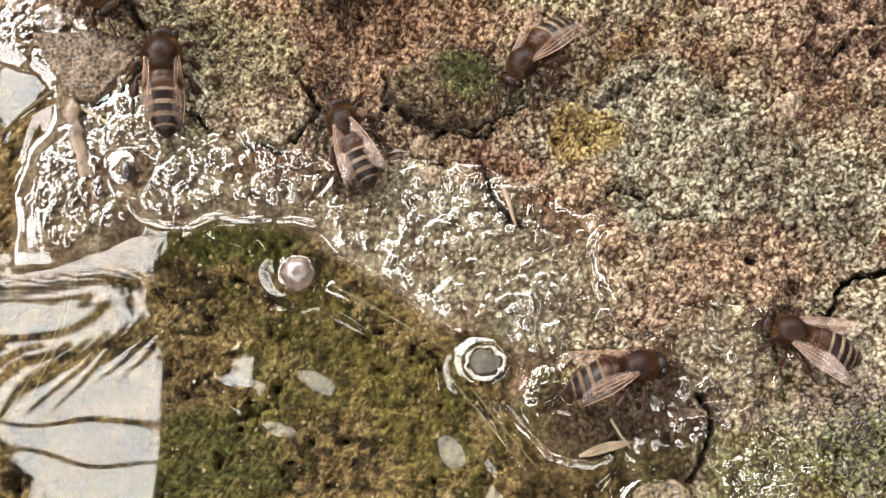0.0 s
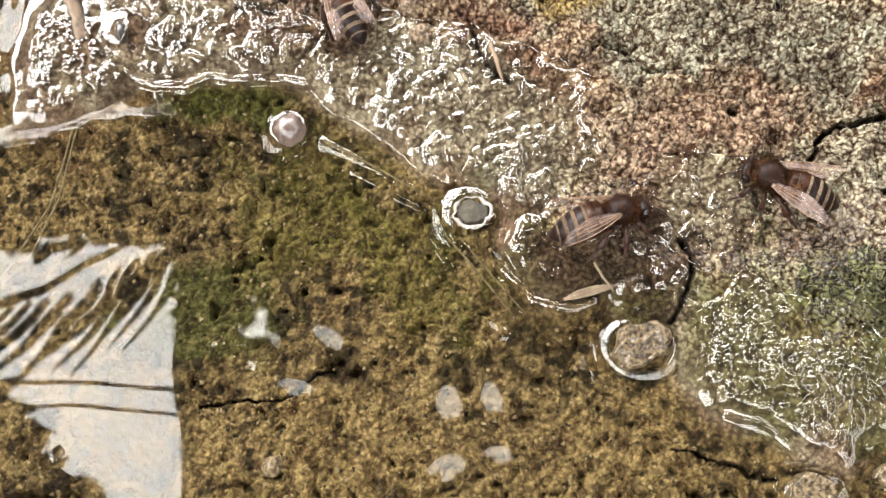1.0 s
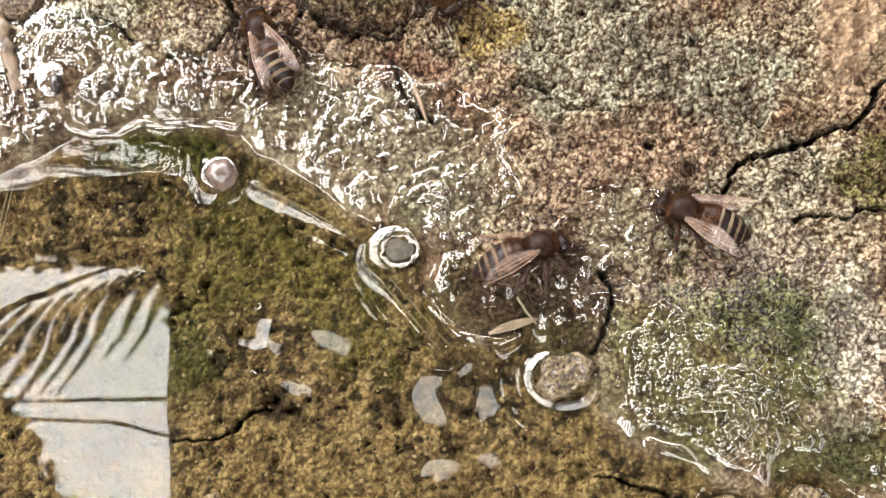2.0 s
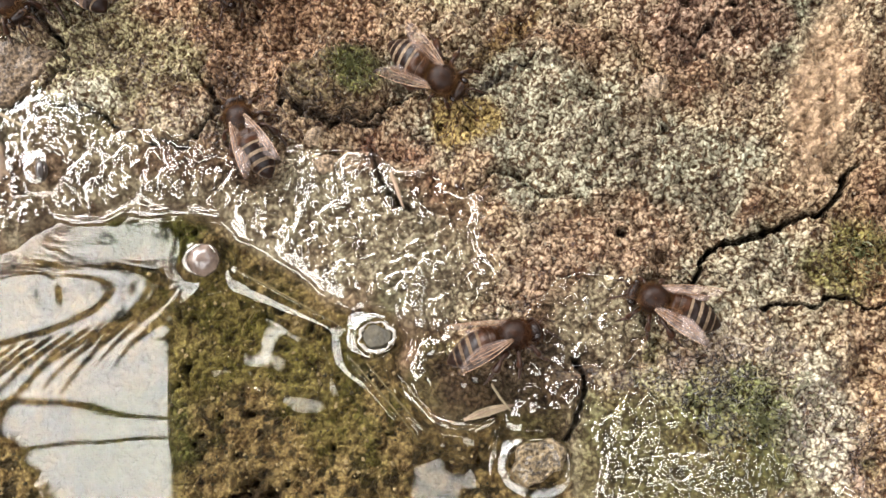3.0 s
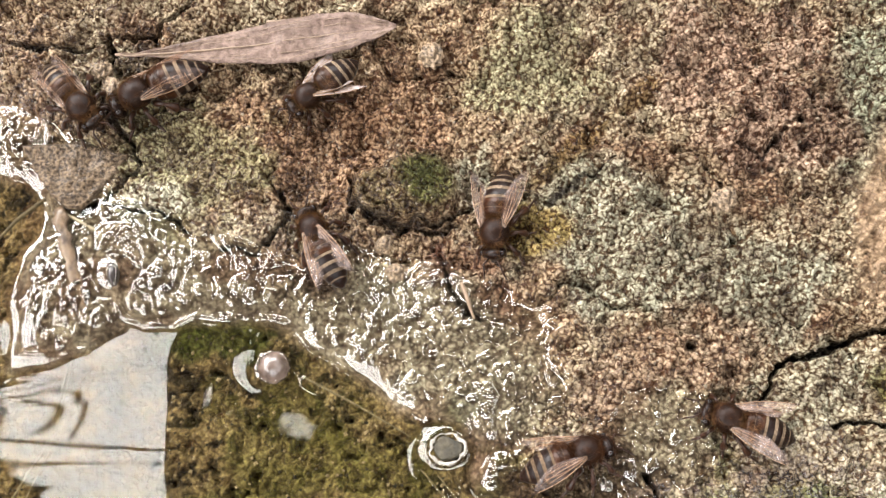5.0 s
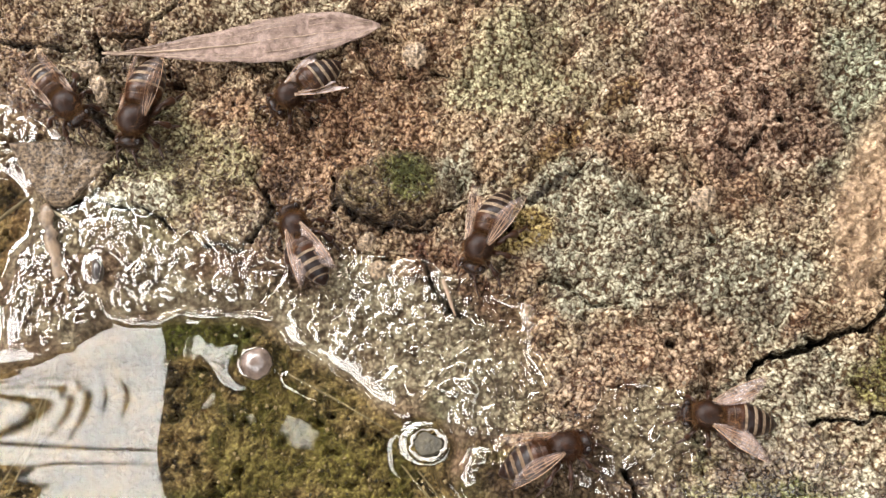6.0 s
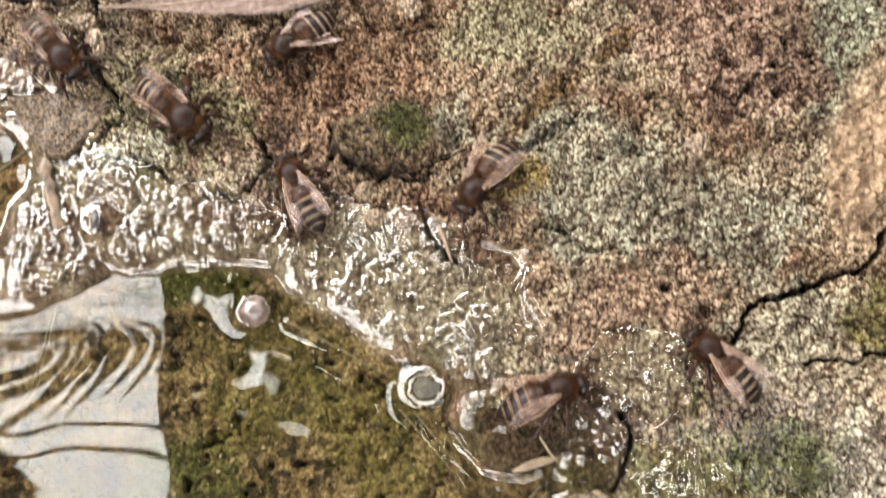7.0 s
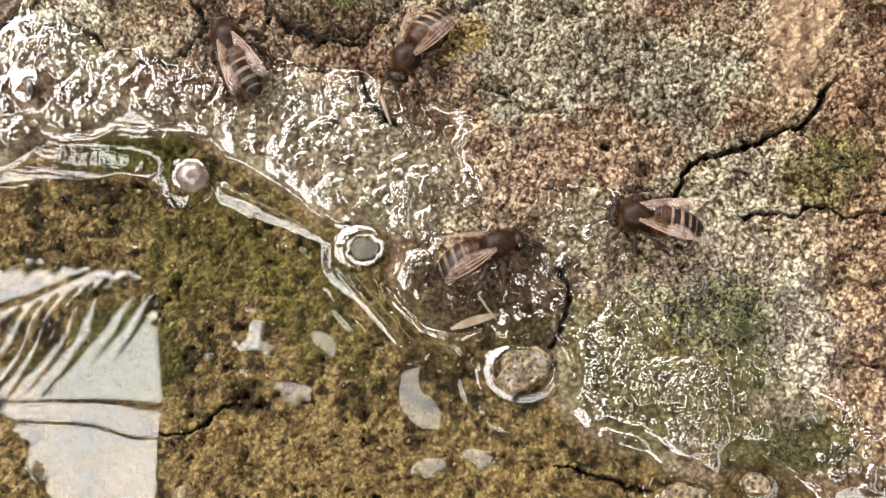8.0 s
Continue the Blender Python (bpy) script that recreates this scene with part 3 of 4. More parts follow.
film += np.where(firm < -0.3, (vnoise(X, Y, 9, 141) - 0.5) * 0.05 + (vnoise(X, Y, 22, 142) - 0.5) * 0.16, 0) * np.clip(-shore / 6, 0, 1)
film += 0.16 * (vnoise(X, 0.6 * Y, 2.6, 143) - 0.5) * np.clip((-50 - X) / 6, 0, 1) * np.clip((Y - 33) / 5, 0, 1) * (shore < 0.5)
water, _ = sheet("water", np.where(wet, film, H - 0.3), wet, WATER)
water.visible_shadow = False
tagged(water, "clear shallow still water with menisci along the rock", "water", kind="structure")

# ---------------------------------------------------------------- the trees overhead, seen only mirrored in the water


def open_sky(x, y):
    """Whether the main opening in the leaves lies over this place of the plan, two metres up."""
    return y > -0.06 - 1.1 * (x + 0.86) and x < -0.66 - 0.1 * (y - 0.2) and -0.5 < y < 0.44 and x > -2.0


def canopy():
    """A dome of dark leaves with openings towards the bright sky."""
    verts, faces = [], []
    r = random.Random(5)
    eye = Vector((0, 0.03, 0))
    while len(faces) < 11000:
        z = r.uniform(0.755, 1.0)
        a = r.uniform(0, 2 * math.pi)
        s = math.sqrt(1 - z * z)
        d = Vector((s * math.cos(a), s * math.sin(a), z))
        if len(faces) < 5600:
            d = Vector((r.uniform(-1.5, 0.3), r.uniform(-0.7, 0.9), 2.0)).normalized()
            z = d.z
        p = eye + d * r.uniform(1.9, 2.2)
        q = d * (2.0 / d.z)
        if open_sky(q.x, q.y):
            continue
        if (q.x + 1.08) ** 2 + (q.y - 0.96) ** 2 < 0.05:
            continue
        if any((q.x - x) ** 2 + (q.y - y) ** 2 < g * g for x, y, g in GAPS):
            continue
        rim = any((q.x - x) ** 2 + (q.y - y) ** 2 < (g + 0.07) ** 2 for x, y, g in GAPS) or any(open_sky(q.x + a, q.y + b) for a, b in ((0.09, 0), (-0.09, 0), (0, 0.09), (0, -0.09)))
        long, wide = (r.uniform(0.04, 0.07), 0.014) if rim else (r.uniform(0.09, 0.17), r.uniform(0.03, 0.05))
        u = d.orthogonal().normalized()
        u = (Matrix.Rotation(r.uniform(0, 6.28), 3, d) @ u)
        v = d.cross(u)
        u = (u + d * r.uniform(-0.5, 0.5)).normalized()
        i = len(verts)
        verts += [p - u * long / 2, p - u * long * 0.1 + v * wide, p + u * long / 2, p - u * long * 0.1 - v * wide]
        faces.append((i, i + 1, i + 2, i + 3))
    me = bpy.data.meshes.new("tree_canopy")
    me.from_pydata(verts, [], faces)
    me.materials.append(LEAVES)
    return tagged(new("tree_canopy", me), "dark green tree foliage with bright gaps overhead", "foliage", kind="stuff")



TREE = canopy()


def frond():
    """A palm frond hanging across the main opening: a rib with slanting leaflets."""
    top = TREE
    bm = bmesh.new()
    tube(bm, [(-1.25, 0.30, 1.98), (-0.95, 0.38, 1.97), (-0.66, 0.52, 1.96)], [0.012, 0.009, 0.005])
    part("frond_rib", bm, BARK, top)
    for k in range(15):
        t = k / 14
        x, y = -1.2 + 0.62 * t, 0.33 + 0.16 * t * t + 0.02 * t
        bm = bmesh.new()
        tube(bm, [(x, y, 1.97), (x - 0.07, y - 0.07, 1.965), (x - 0.18, y - 0.19 - 0.03 * (k % 3), 1.95)], [0.006, 0.0105, 0.003], 6, 0.3)
        part("leaflet", bm, LEAVES, top)


frond()


def twig_overhead(a, b, r):
    bm = bmesh.new()
    a, b = Vector(a), Vector(b)
    pts = [a.lerp(b, k / 14) for k in range(15)]
    side = (b - a).cross(Vector((0, 0, 1))).normalized()
    tube(bm, [p + side * (0.25 * r + 0.003) * (noise.noise(p * 4) + 0.6 * noise.noise(p * 13)) for p in pts], [r * (1 - 0.02 * k + 0.12 * noise.noise(p * 9)) for k, p in enumerate(pts)])
    part("branch", bm, BARK, TREE)


twig_overhead((-0.60, -0.7, 2.0), (-0.655, 0.8, 2.0), 0.055)
twig_overhead((-0.56, -0.46, 2.0), (-1.42, 0.49, 2.0), 0.055)
twig_overhead((-1.5, 0.215, 1.97), (-0.55, 0.165, 1.97), 0.006)
twig_overhead((-1.5, 0.165, 1.99), (-0.55, 0.115, 1.99), 0.005)

# ---------------------------------------------------------------- stones, leaves and straw


def put(x, y, up=0.0):
    return Vector((x * MM, y * MM, (ground(x, y) + up) * MM))


def pebble(x, y, z, radii, turn, mat, label, lumps=0.12, name="pebble"):
    bm = bmesh.new()
    ball(bm, (0, 0, 0), [r * MM for r in radii], (0, 0, turn), 4, lumps)
    ob = finish(name, bm, mat)
    ob.location = (x * MM, y * MM, z * MM)
    return tagged(ob, label, "stone")


PEARL = mottled("pale_wet_pebble", (0.06, 0.04, 0.03), (0.22, 0.165, 0.14), 420, 0.16, 0.8, 0.0004, coat_rough=0.05)
FLAKE = crust("rough_flake", (0.105, 0.074, 0.047), 0.1)
GREEN_STONE = mottled("algae_stone", (0.015, 0.013, 0.006), (0.075, 0.06, 0.032), 900, 0.7, 0.0, 0.0003)
SEED = mottled("dark_seed", (0.01, 0.007, 0.006), (0.03, 0.02, 0.015), 2500, 0.3, 0.4, 0.00005)
pebble(-21.9, 29.1, -0.6, (2.2, 2.15, 2.4), 20, PEARL, "small round pale wet pebble at the pool's edge", 0.05)
pebble(-23, -12, ground(-23, -12) + 0.2, (1.4, 1.2, 1.0), 40, WET_STONE, "small tan pebble on the pool bed", 0.12)
tagged(pebble(-43.5, 42.0, 1.4, (0.75, 1.5, 1.0), 8, SEED, "dark seed in a dimple of the water", 0.06, "seed"), category="seed")


def block(pts, top, low, mat, name, label, category, worn=0.3, sag=0.0, seed=1):
    """A flat stone from its outline, with a worn, uneven upper face."""
    bm = bmesh.new()
    edge = []
    for (ax, ay), (bx, by) in zip(pts, pts[1:] + pts[:1]):
        for k in range(6):
            t = k / 6
            x, y = ax + (bx - ax) * t, ay + (by - ay) * t
            q = Vector((x, y, seed)) * 0.6
            edge.append((x + 0.5 * noise.noise(q), y + 0.5 * noise.noise(q + Vector((9, 9, 9)))))
    cx, cy = sum(p[0] for p in edge) / len(edge), sum(p[1] for p in edge) / len(edge)
    rings = []
    for shrink, lift in ((0.86, None), (1.0, 0.6), (0.97, 0.92), (0.9, 1.0), (0.8, 1.0), (0.7, 1.0), (0.6, 1.0), (0.5, 1.0), (0.4, 1.0), (0.3, 1.0), (0.2, 1.0), (0.1, 1.0)):
        ring = []
        for x, y in edge:
            px, py = cx + (x - cx) * shrink, cy + (y - cy) * shrink
            rise = low if lift is None else low + (top - low) * lift
            if lift is not None:
                rise += worn * (noise.noise(Vector((px, py, seed)) * 0.45) + 0.6 * noise.noise(Vector((px, py, seed)) * 1.3) + 0.4 * noise.noise(Vector((px, py, seed)) * 3)) - sag * (py - cy)
            ring.append(bm.verts.new((px * MM, py * MM, rise * MM)))
        rings.append(ring)
    for a, b in zip(rings, rings[1:]):
        for k in range(len(edge)):
            bm.faces.new((a[k], a[(k + 1) % len(edge)], b[(k + 1) % len(edge)], b[k]))
    bm.faces.new(rings[-1])
    bm.faces.new(rings[0][::-1])
    return tagged(finish(name, bm, mat), label, category)


block([(17.0, 0.4), (18.0, 3.4), (22.2, 4.6), (24.2, 3.0), (23.4, 0.6), (18.2, -1.6)], 0.8, -4.5, WET_STONE, "stone", "brown angular stone standing out of the water", "stone", 0.7, -0.22, 2)


def oval(x, y, rx, ry):
    return [(x + rx * math.cos(a), y + ry * math.sin(a)) for a in (k * math.pi / 9 for k in range(18))]


# Pale tone standing in for sky reflected in the water round the stone.
GLINT_RING = mottled("glint_ring", (0.08, 0.066, 0.045), (0.38, 0.35, 0.31), 700, 0.2, 1.0, 0.0003, coat_rough=0.06)
cupped = block(oval(0.9, 17.9, 2.0, 1.7), 0.8, -3.5, GREEN_STONE, "stone", "small greenish cupped stone with a pale wet rim", "stone", 0.18, 0.0, 11)


def glint_ring_of(stone, x, y, rx, ry, z):
    """Added pale ring as sky glint round a cupped stone, thicker towards one side."""
    bm = bmesh.new()
    rings, seg = [], 9
    for i in range(44):
        a = 2 * math.pi * i / 44
        q = Vector((math.cos(a), math.sin(a), 4))
        thick = max(0.06, 0.22 + 0.3 * noise.noise(q * 1.7) + 0.2 * noise.noise(q * 5))
        grow = 1 + 0.22 * noise.noise(q * 2.3 + Vector((5, 0, 0)))
        c = Vector((x + rx * grow * math.cos(a), y + ry * grow * math.sin(a), z - 0.1 + 0.5 * noise.noise(q * 2.6)))
        out = Vector((math.cos(a), math.sin(a), 0))
        rings.append([bm.verts.new((c + out * thick * math.cos(b) + Vector((0, 0, 0.8 * thick * math.sin(b)))) * MM) for b in (2 * math.pi * k / seg for k in range(seg))])
    for a, b in zip(rings, rings[1:] + rings[:1]):
        for k in range(seg):
            bm.faces.new((a[k], b[k], b[(k + 1) % seg], a[(k + 1) % seg]))
    part("rim", bm, GLINT_RING, stone, "pale wet worn rim")


glint_ring_of(cupped, 0.9, 17.9, 2.25, 1.9, 0.85)
block(oval(38.6, -15.2, 2.5, 2.2), 0.8, -3.5, WET_STONE, "stone", "wet tan stone at the pool's edge", "stone", 0.35, 0.0, 12)
block(oval(47.5, -13.5, 1.7, 1.4), 0.65, -3.5, WET_STONE, "stone", "small tan stone standing in the water", "stone", 0.3, 0.0, 13)
block([(-57.5, 60.8), (-49, 61.2), (-42.2, 59.0), (-43.2, 56.6), (-45.6, 54.2), (-49.0, 51.0), (-51.0, 51.8), (-53.6, 54.5)], 2.6, -0.8, FLAKE, "stone_flake", "pale brown stone flake with a ragged undercut edge", "stone", 0.7, 0.0, 5)


def leaf(a, b, width, bend, mat, label, rise=0.5, curl=0.5, name="leaf", belly=0.0, skew=0.85):
    """A lance-shaped leaf from stalk a to tip b with a midrib; it follows the rock below it."""
    top = tagged(new(name), label, "leaf")
    a, b = Vector(a), Vector(b)
    d = (b - a)
    side = Vector((-d.y, d.x)).normalized()
    n, m, rows = 36, 8, []
    bm = bmesh.new()
    for face in (0.0, -0.16):
        grid = []
        for i in range(n + 1):
            t = i / n
            w = width * max(0.03, math.sin(math.pi * t ** skew)) ** 0.75 * (1 + 0.08 * noise.noise(Vector((t * 7, 0, width))))
            row = []
            for j in range(m + 1):
                c = j / m * 2 - 1
                p = a + d * t + side * (bend * math.sin(math.pi * t) + c * w / 2)
                z = max(ground(p.x, p.y), belly) * 0.35 + belly * 0.65 if belly else ground(p.x, p.y) * 0.3
                z += rise + curl * c * c * (0.5 + 0.5 * math.sin(t * 9)) + 0.22 * noise.noise(Vector((p.x, p.y, 3)) * 0.5) + face
                row.append(bm.verts.new((p.x * MM, p.y * MM, z * MM)))
            grid.append(row)
        rows.append(grid)
        for i in range(n):
            for j in range(m):
                q = (grid[i][j], grid[i + 1][j], grid[i + 1][j + 1], grid[i][j + 1])
                bm.faces.new(q if face else q[::-1])
    up, low = rows
    for i in range(n):
        for j, flip in ((0, False), (m, True)):
            q = (up[i][j], up[i + 1][j], low[i + 1][j], low[i][j])
            bm.faces.new(q[::-1] if flip else q)
    ribs = bmesh.new()
    tube(ribs, [up[i][m // 2].co + Vector((0, 0, 0.03 * MM)) for i in range(0, n + 1, 2)], [0.2 * MM * (1.1 - i / n) for i in range(0, n + 1, 2)], 6)
    for j in (1, 2, m - 2, m - 1):
        tube(ribs, [up[i][j].co for i in range(1, n, 2)], [0.045 * MM] * len(range(1, n, 2)), 5)
    part("blade", bm, mat, top)
    part("rib", ribs, LEAF_RIB, top)
    return top


leaf((-44.0, 73.0), (-4.6, 75.8), 6.6, -0.6, DRY_LEAF, "dry pinkish-brown lance-shaped leaf lying on rock", 2.0, 0.4, belly=2.0, skew=1.7)
leaf((-53.6, 47.0), (-52.0, 30.6), 7.4, 0.0, WET_LEAF, "sodden brown leaf half under the water", 0.25, -0.5, belly=0.0)
leaf((11.6, 7.0), (18.0, 8.6), 1.1, 0.2, STRAW, "narrow pale leaf sliver floating at the pool's edge", 0.35, 0.2, belly=0.15)


def strip(pts, wide, mat, name, label, category, flat=0.5, crumple=0.5, seed=1):
    bm = bmesh.new()
    smooth = []
    for (ax, ay, az), (bx, by, bz) in zip(pts, pts[1:]):
        smooth += [(ax + (bx - ax) * k / 6, ay + (by - ay) * k / 6, az + (bz - az) * k / 6) for k in range(6)]
    smooth.append(pts[-1])
    path, radii = [], []
    for i, (x, y, z) in enumerate(smooth):
        q = Vector((x, y, seed)) * 0.7
        path.append(((x + crumple * 0.3 * noise.noise(q)) * MM, (y + crumple * 0.3 * noise.noise(q * 1.3)) * MM, z * MM))
        t = i / (len(smooth) - 1)
        radii.append(wide / 2 * MM * (0.55 + 0.45 * math.sin(math.pi * min(0.92, t + 0.18))) * (1 + crumple * 0.5 * noise.noise(q * 2)))
    tube(bm, path, radii, 9, flat)
    return tagged(finish(name, bm, mat), label, category)


strip([(-51.6, 51.6, 2.0), (-50.4, 47.5, 1.9), (-48.6, 41.5, 1.4), (-47.0, 36.5, 0.9), (-46.0, 33.2, 0.2)], 1.9, TAN_STONE, "bark_strip", "wet tan strip of bark leaning into the pool", "bark", 0.4, 1.9, 3)
strip([(-50.8, 51.0, 1.6), (-46, 48.2, 1.3), (-41.0, 45.0, 0.9)], 0.55, STRAW, "straw", "thin pale straw lying on wet rock", "straw", 0.9, 0.2, 4)
strip([(-53.8, 53.2, 1.3), (-57.5, 50.6, 1.0), (-61.5, 46.6, 0.5)], 0.6, SUNK_STEM, "straw", "thin pale straw reaching into the water", "straw", 0.9, 0.2, 5)
strip([(-50.6, 45.0, 0.5), (-49.2, 39.6, 0.3), (-47.2, 34.6, 0.1)], 0.9, WET_LEAF, "leaf_stalk", "dark sodden leaf stalk in shallow water", "leaf stalk", 0.6, 0.5, 6)
strip([(-17.5, 27.5, 0.12), (-10.5, 23.6, 0.15), (-3.8, 19.5, 0.12)], 0.3, SUNK_STEM, "straw", "thin straw floating on the water", "straw", 0.9, 0.1, 7)
strip([(-2.6, 15.4, 0.1), (1.6, 10.4, 0.12), (5.9, 4.8, 0.1)], 0.26, SUNK_STEM, "grass_stem", "thin grass stem floating on the water", "grass stem", 0.9, 0.2, 13)
strip([(-0.4, 14.6, 0.1), (3.4, 9.8, 0.12), (6.9, 5.6, 0.1)], 0.26, SUNK_STEM, "grass_stem", "thin grass stem floating on the water", "grass stem", 0.9, 0.2, 14)
strip([(-23, 77.6, 3.6), (-14, 77.3, 3.9), (-7, 76.2, 3.6)], 0.6, LEAF_RIB, "straw", "reddish straw lying along a dry leaf", "straw", 0.9, 0.2, 8)
strip([(15.2, 11.2, 1.6), (16.2, 9.4, 1.4), (17.4, 7.9, 0.9)], 0.35, STRAW, "straw", "short straw beside the bee at the pool's edge", "straw", 0.9, 0.2, 9)
strip([(-49.5, 30.0, -0.7), (-51.8, 20.0, -1.6), (-56.5, 12.0, -1.8), (-61, 6, -2.2)], 0.4, SUNK_STEM, "grass_stem", "thin grass stem bent under the water", "grass stem", 0.9, 0.3, 10)
strip([(-48.9, 31.0, -0.6), (-50.6, 21.0, -1.2), (-54.0, 13.0, -1.6), (-59, 8, -2.0)], 0.35, SUNK_STEM, "grass_stem", "thin grass stem bent under the water", "grass stem", 0.9, 0.3, 11)
strip([(3.4, 39.2, ground(3.4, 39.2) + 0.5), (4.2, 36.6, ground(4.2, 36.6) + 0.5), (4.9, 34.4, ground(4.9, 34.4) + 0.4)], 0.6, LEAF_RIB, "twig", "short pale twig lying in a rock groove", "twig", 0.9, 0.4, 12)


CHIP = crust("pale_chip", (0.2, 0.145, 0.095))
for x, y, rx, ry, turn in [(0.3, 71.0, 1.5, 1.8, 20), (-44.6, 67.6, 1.3, 2.7, 12), (-46.6, 71.2, 1.7, 1.5, 0), (38.1, 48.5, 1.7, 1.5, 30), (-5.2, 40.8, 1.5, 1.2, 0), (-6.8, 44.6, 1.3, 1.1, 40), (-36.5, 66, 0.9, 0.7, 10)]:
    pebble(x, y, ground(x, y) + 0.1, (rx, ry, 1.0), turn, CHIP, "small pale brown stone chip lying on the rock", 0.4, "stone_chip")


def moss(x, y, r, count, seed, label):
    """A tuft of fine moss blades on the rock."""
    rnd = random.Random(seed)
    verts, faces = [], []
    for _ in range(count):
        a, d = rnd.uniform(0, 6.283), min(1.6 * r, abs(rnd.gauss(0, 0.62 * r)))
        px, py = x + d * math.cos(a), y + d * math.sin(a)
        p = Vector((px, py, ground(px, py) - 0.1))
        lean = Vector((rnd.uniform(-0.9, 0.9), rnd.uniform(-0.9, 0.9), rnd.uniform(0.5, 1))).normalized() * rnd.uniform(0.4, 1.0)
        w = lean.orthogonal().normalized() * rnd.uniform(0.06, 0.11)
        i = len(verts)
        verts += [(p - w) * MM, (p + w) * MM, (p + lean * 0.6 + w * 0.8) * MM, (p + lean) * MM, (p + lean * 0.6 - w * 0.8) * MM]
        faces.append((i, i + 1, i + 2, i + 3, i + 4))
    me = bpy.data.meshes.new("moss")
    me.from_pydata(verts, [], faces)
    me.materials.append(MOSS)
    return tagged(new("moss", me), label, "moss", kind="stuff")


def crumbs(count, low, high, size, where, mat, name, label, category, seed):
    """Many tiny angular crumbs scattered over the rock: one mesh."""
    rnd = random.Random(seed)
    verts, faces = [], []
    while len(faces) < count * 8:
        x, y = rnd.uniform(*low), rnd.uniform(*high)
        i, j = int(np.searchsorted(AX, x)), int(np.searchsorted(AY, y))
        if not where(shore[i, j]):
            continue
        r = size * rnd.uniform(0.5, 1.5)
        c = Vector((x, y, H[i, j] + 0.3 * r))
        k = len(verts)
        turn = Euler([rnd.uniform(0, 6.28) for _ in range(3)]).to_matrix()
        for d in ((1, 0, 0), (-1, 0, 0), (0, 1, 0), (0, -1, 0), (0, 0, 1), (0, 0, -1)):
            verts.append((c + turn @ Vector(d) * r * rnd.uniform(0.6, 1.3)) * MM)
        faces += [(k + a, k + b, k + e) for a, b, e in ((0, 2, 4), (2, 1, 4), (1, 3, 4), (3, 0, 4), (2, 0, 5), (1, 2, 5), (3, 1, 5), (0, 3, 5))]
    me = bpy.data.meshes.new(name)
    me.from_pydata(verts, [], faces)
    me.materials.append(mat)
    return tagged(new(name, me), label, category, kind="stuff")


SILT = mottled("dark_silt", (0.008, 0.006, 0.003), (0.04, 0.03, 0.013), 900, 0.7, 0.0, 0.0001, 0.1)
TAN_SILT = mottled("tan_silt", (0.09, 0.065, 0.03), (0.2, 0.15, 0.08), 900, 0.7, 0.0, 0.0001, 0.1)
GRIT = mottled("pale_grit", (0.13, 0.1, 0.07), (0.3, 0.25, 0.18), 900, 0.6, 0.0, 0.0001, 0.2)
crumbs(1500, (-66, 60), (-24, 40), 0.22, lambda d: d < -1, SILT, "silt", "dark crumbs of silt on the pool bed", "silt", 21)
crumbs(900, (-66, 60), (-24, 40), 0.26, lambda d: d < -1, TAN_SILT, "silt", "tan crumbs of silt on the pool bed", "silt", 22)
crumbs(1500, (-62, 74), (8, 86), 0.2, lambda d: d > 9, GRIT, "grit", "pale loose grit on the rock", "grit", 23)
moss(-1.2, 53.6, 3.4, 450, 1, "tuft of green moss on a rock lump")
moss(47.5, 5.5, 7.0, 1100, 2, "thin carpet of green moss on damp rock")
moss(61.5, 25.5, 4.2, 400, 3, "yellow-green moss beside a crack")
moss(52, -9.5, 6.0, 500, 4, "dark green moss at the pool's edge")

# ---------------------------------------------------------------- bees
# Lengths in millimetres; the bee looks along +x, its feet stand on z = 0.
ABDOMEN = [(0.9, 0.75), (0.2, 1.75), (-1.2, 2.1), (-2.5, 2.05), (-3.7, 1.8), (-4.8, 1.35), (-5.6, 0.85), (-6.25, 0.22)]


def abdomen_radius(x):
    return float(np.interp(-x, [-p for p, _ in ABDOMEN], [q for _, q in ABDOMEN]))


def abdomen_axis(x):
    return 2.75 - 0.022 * (x - 0.9) ** 2


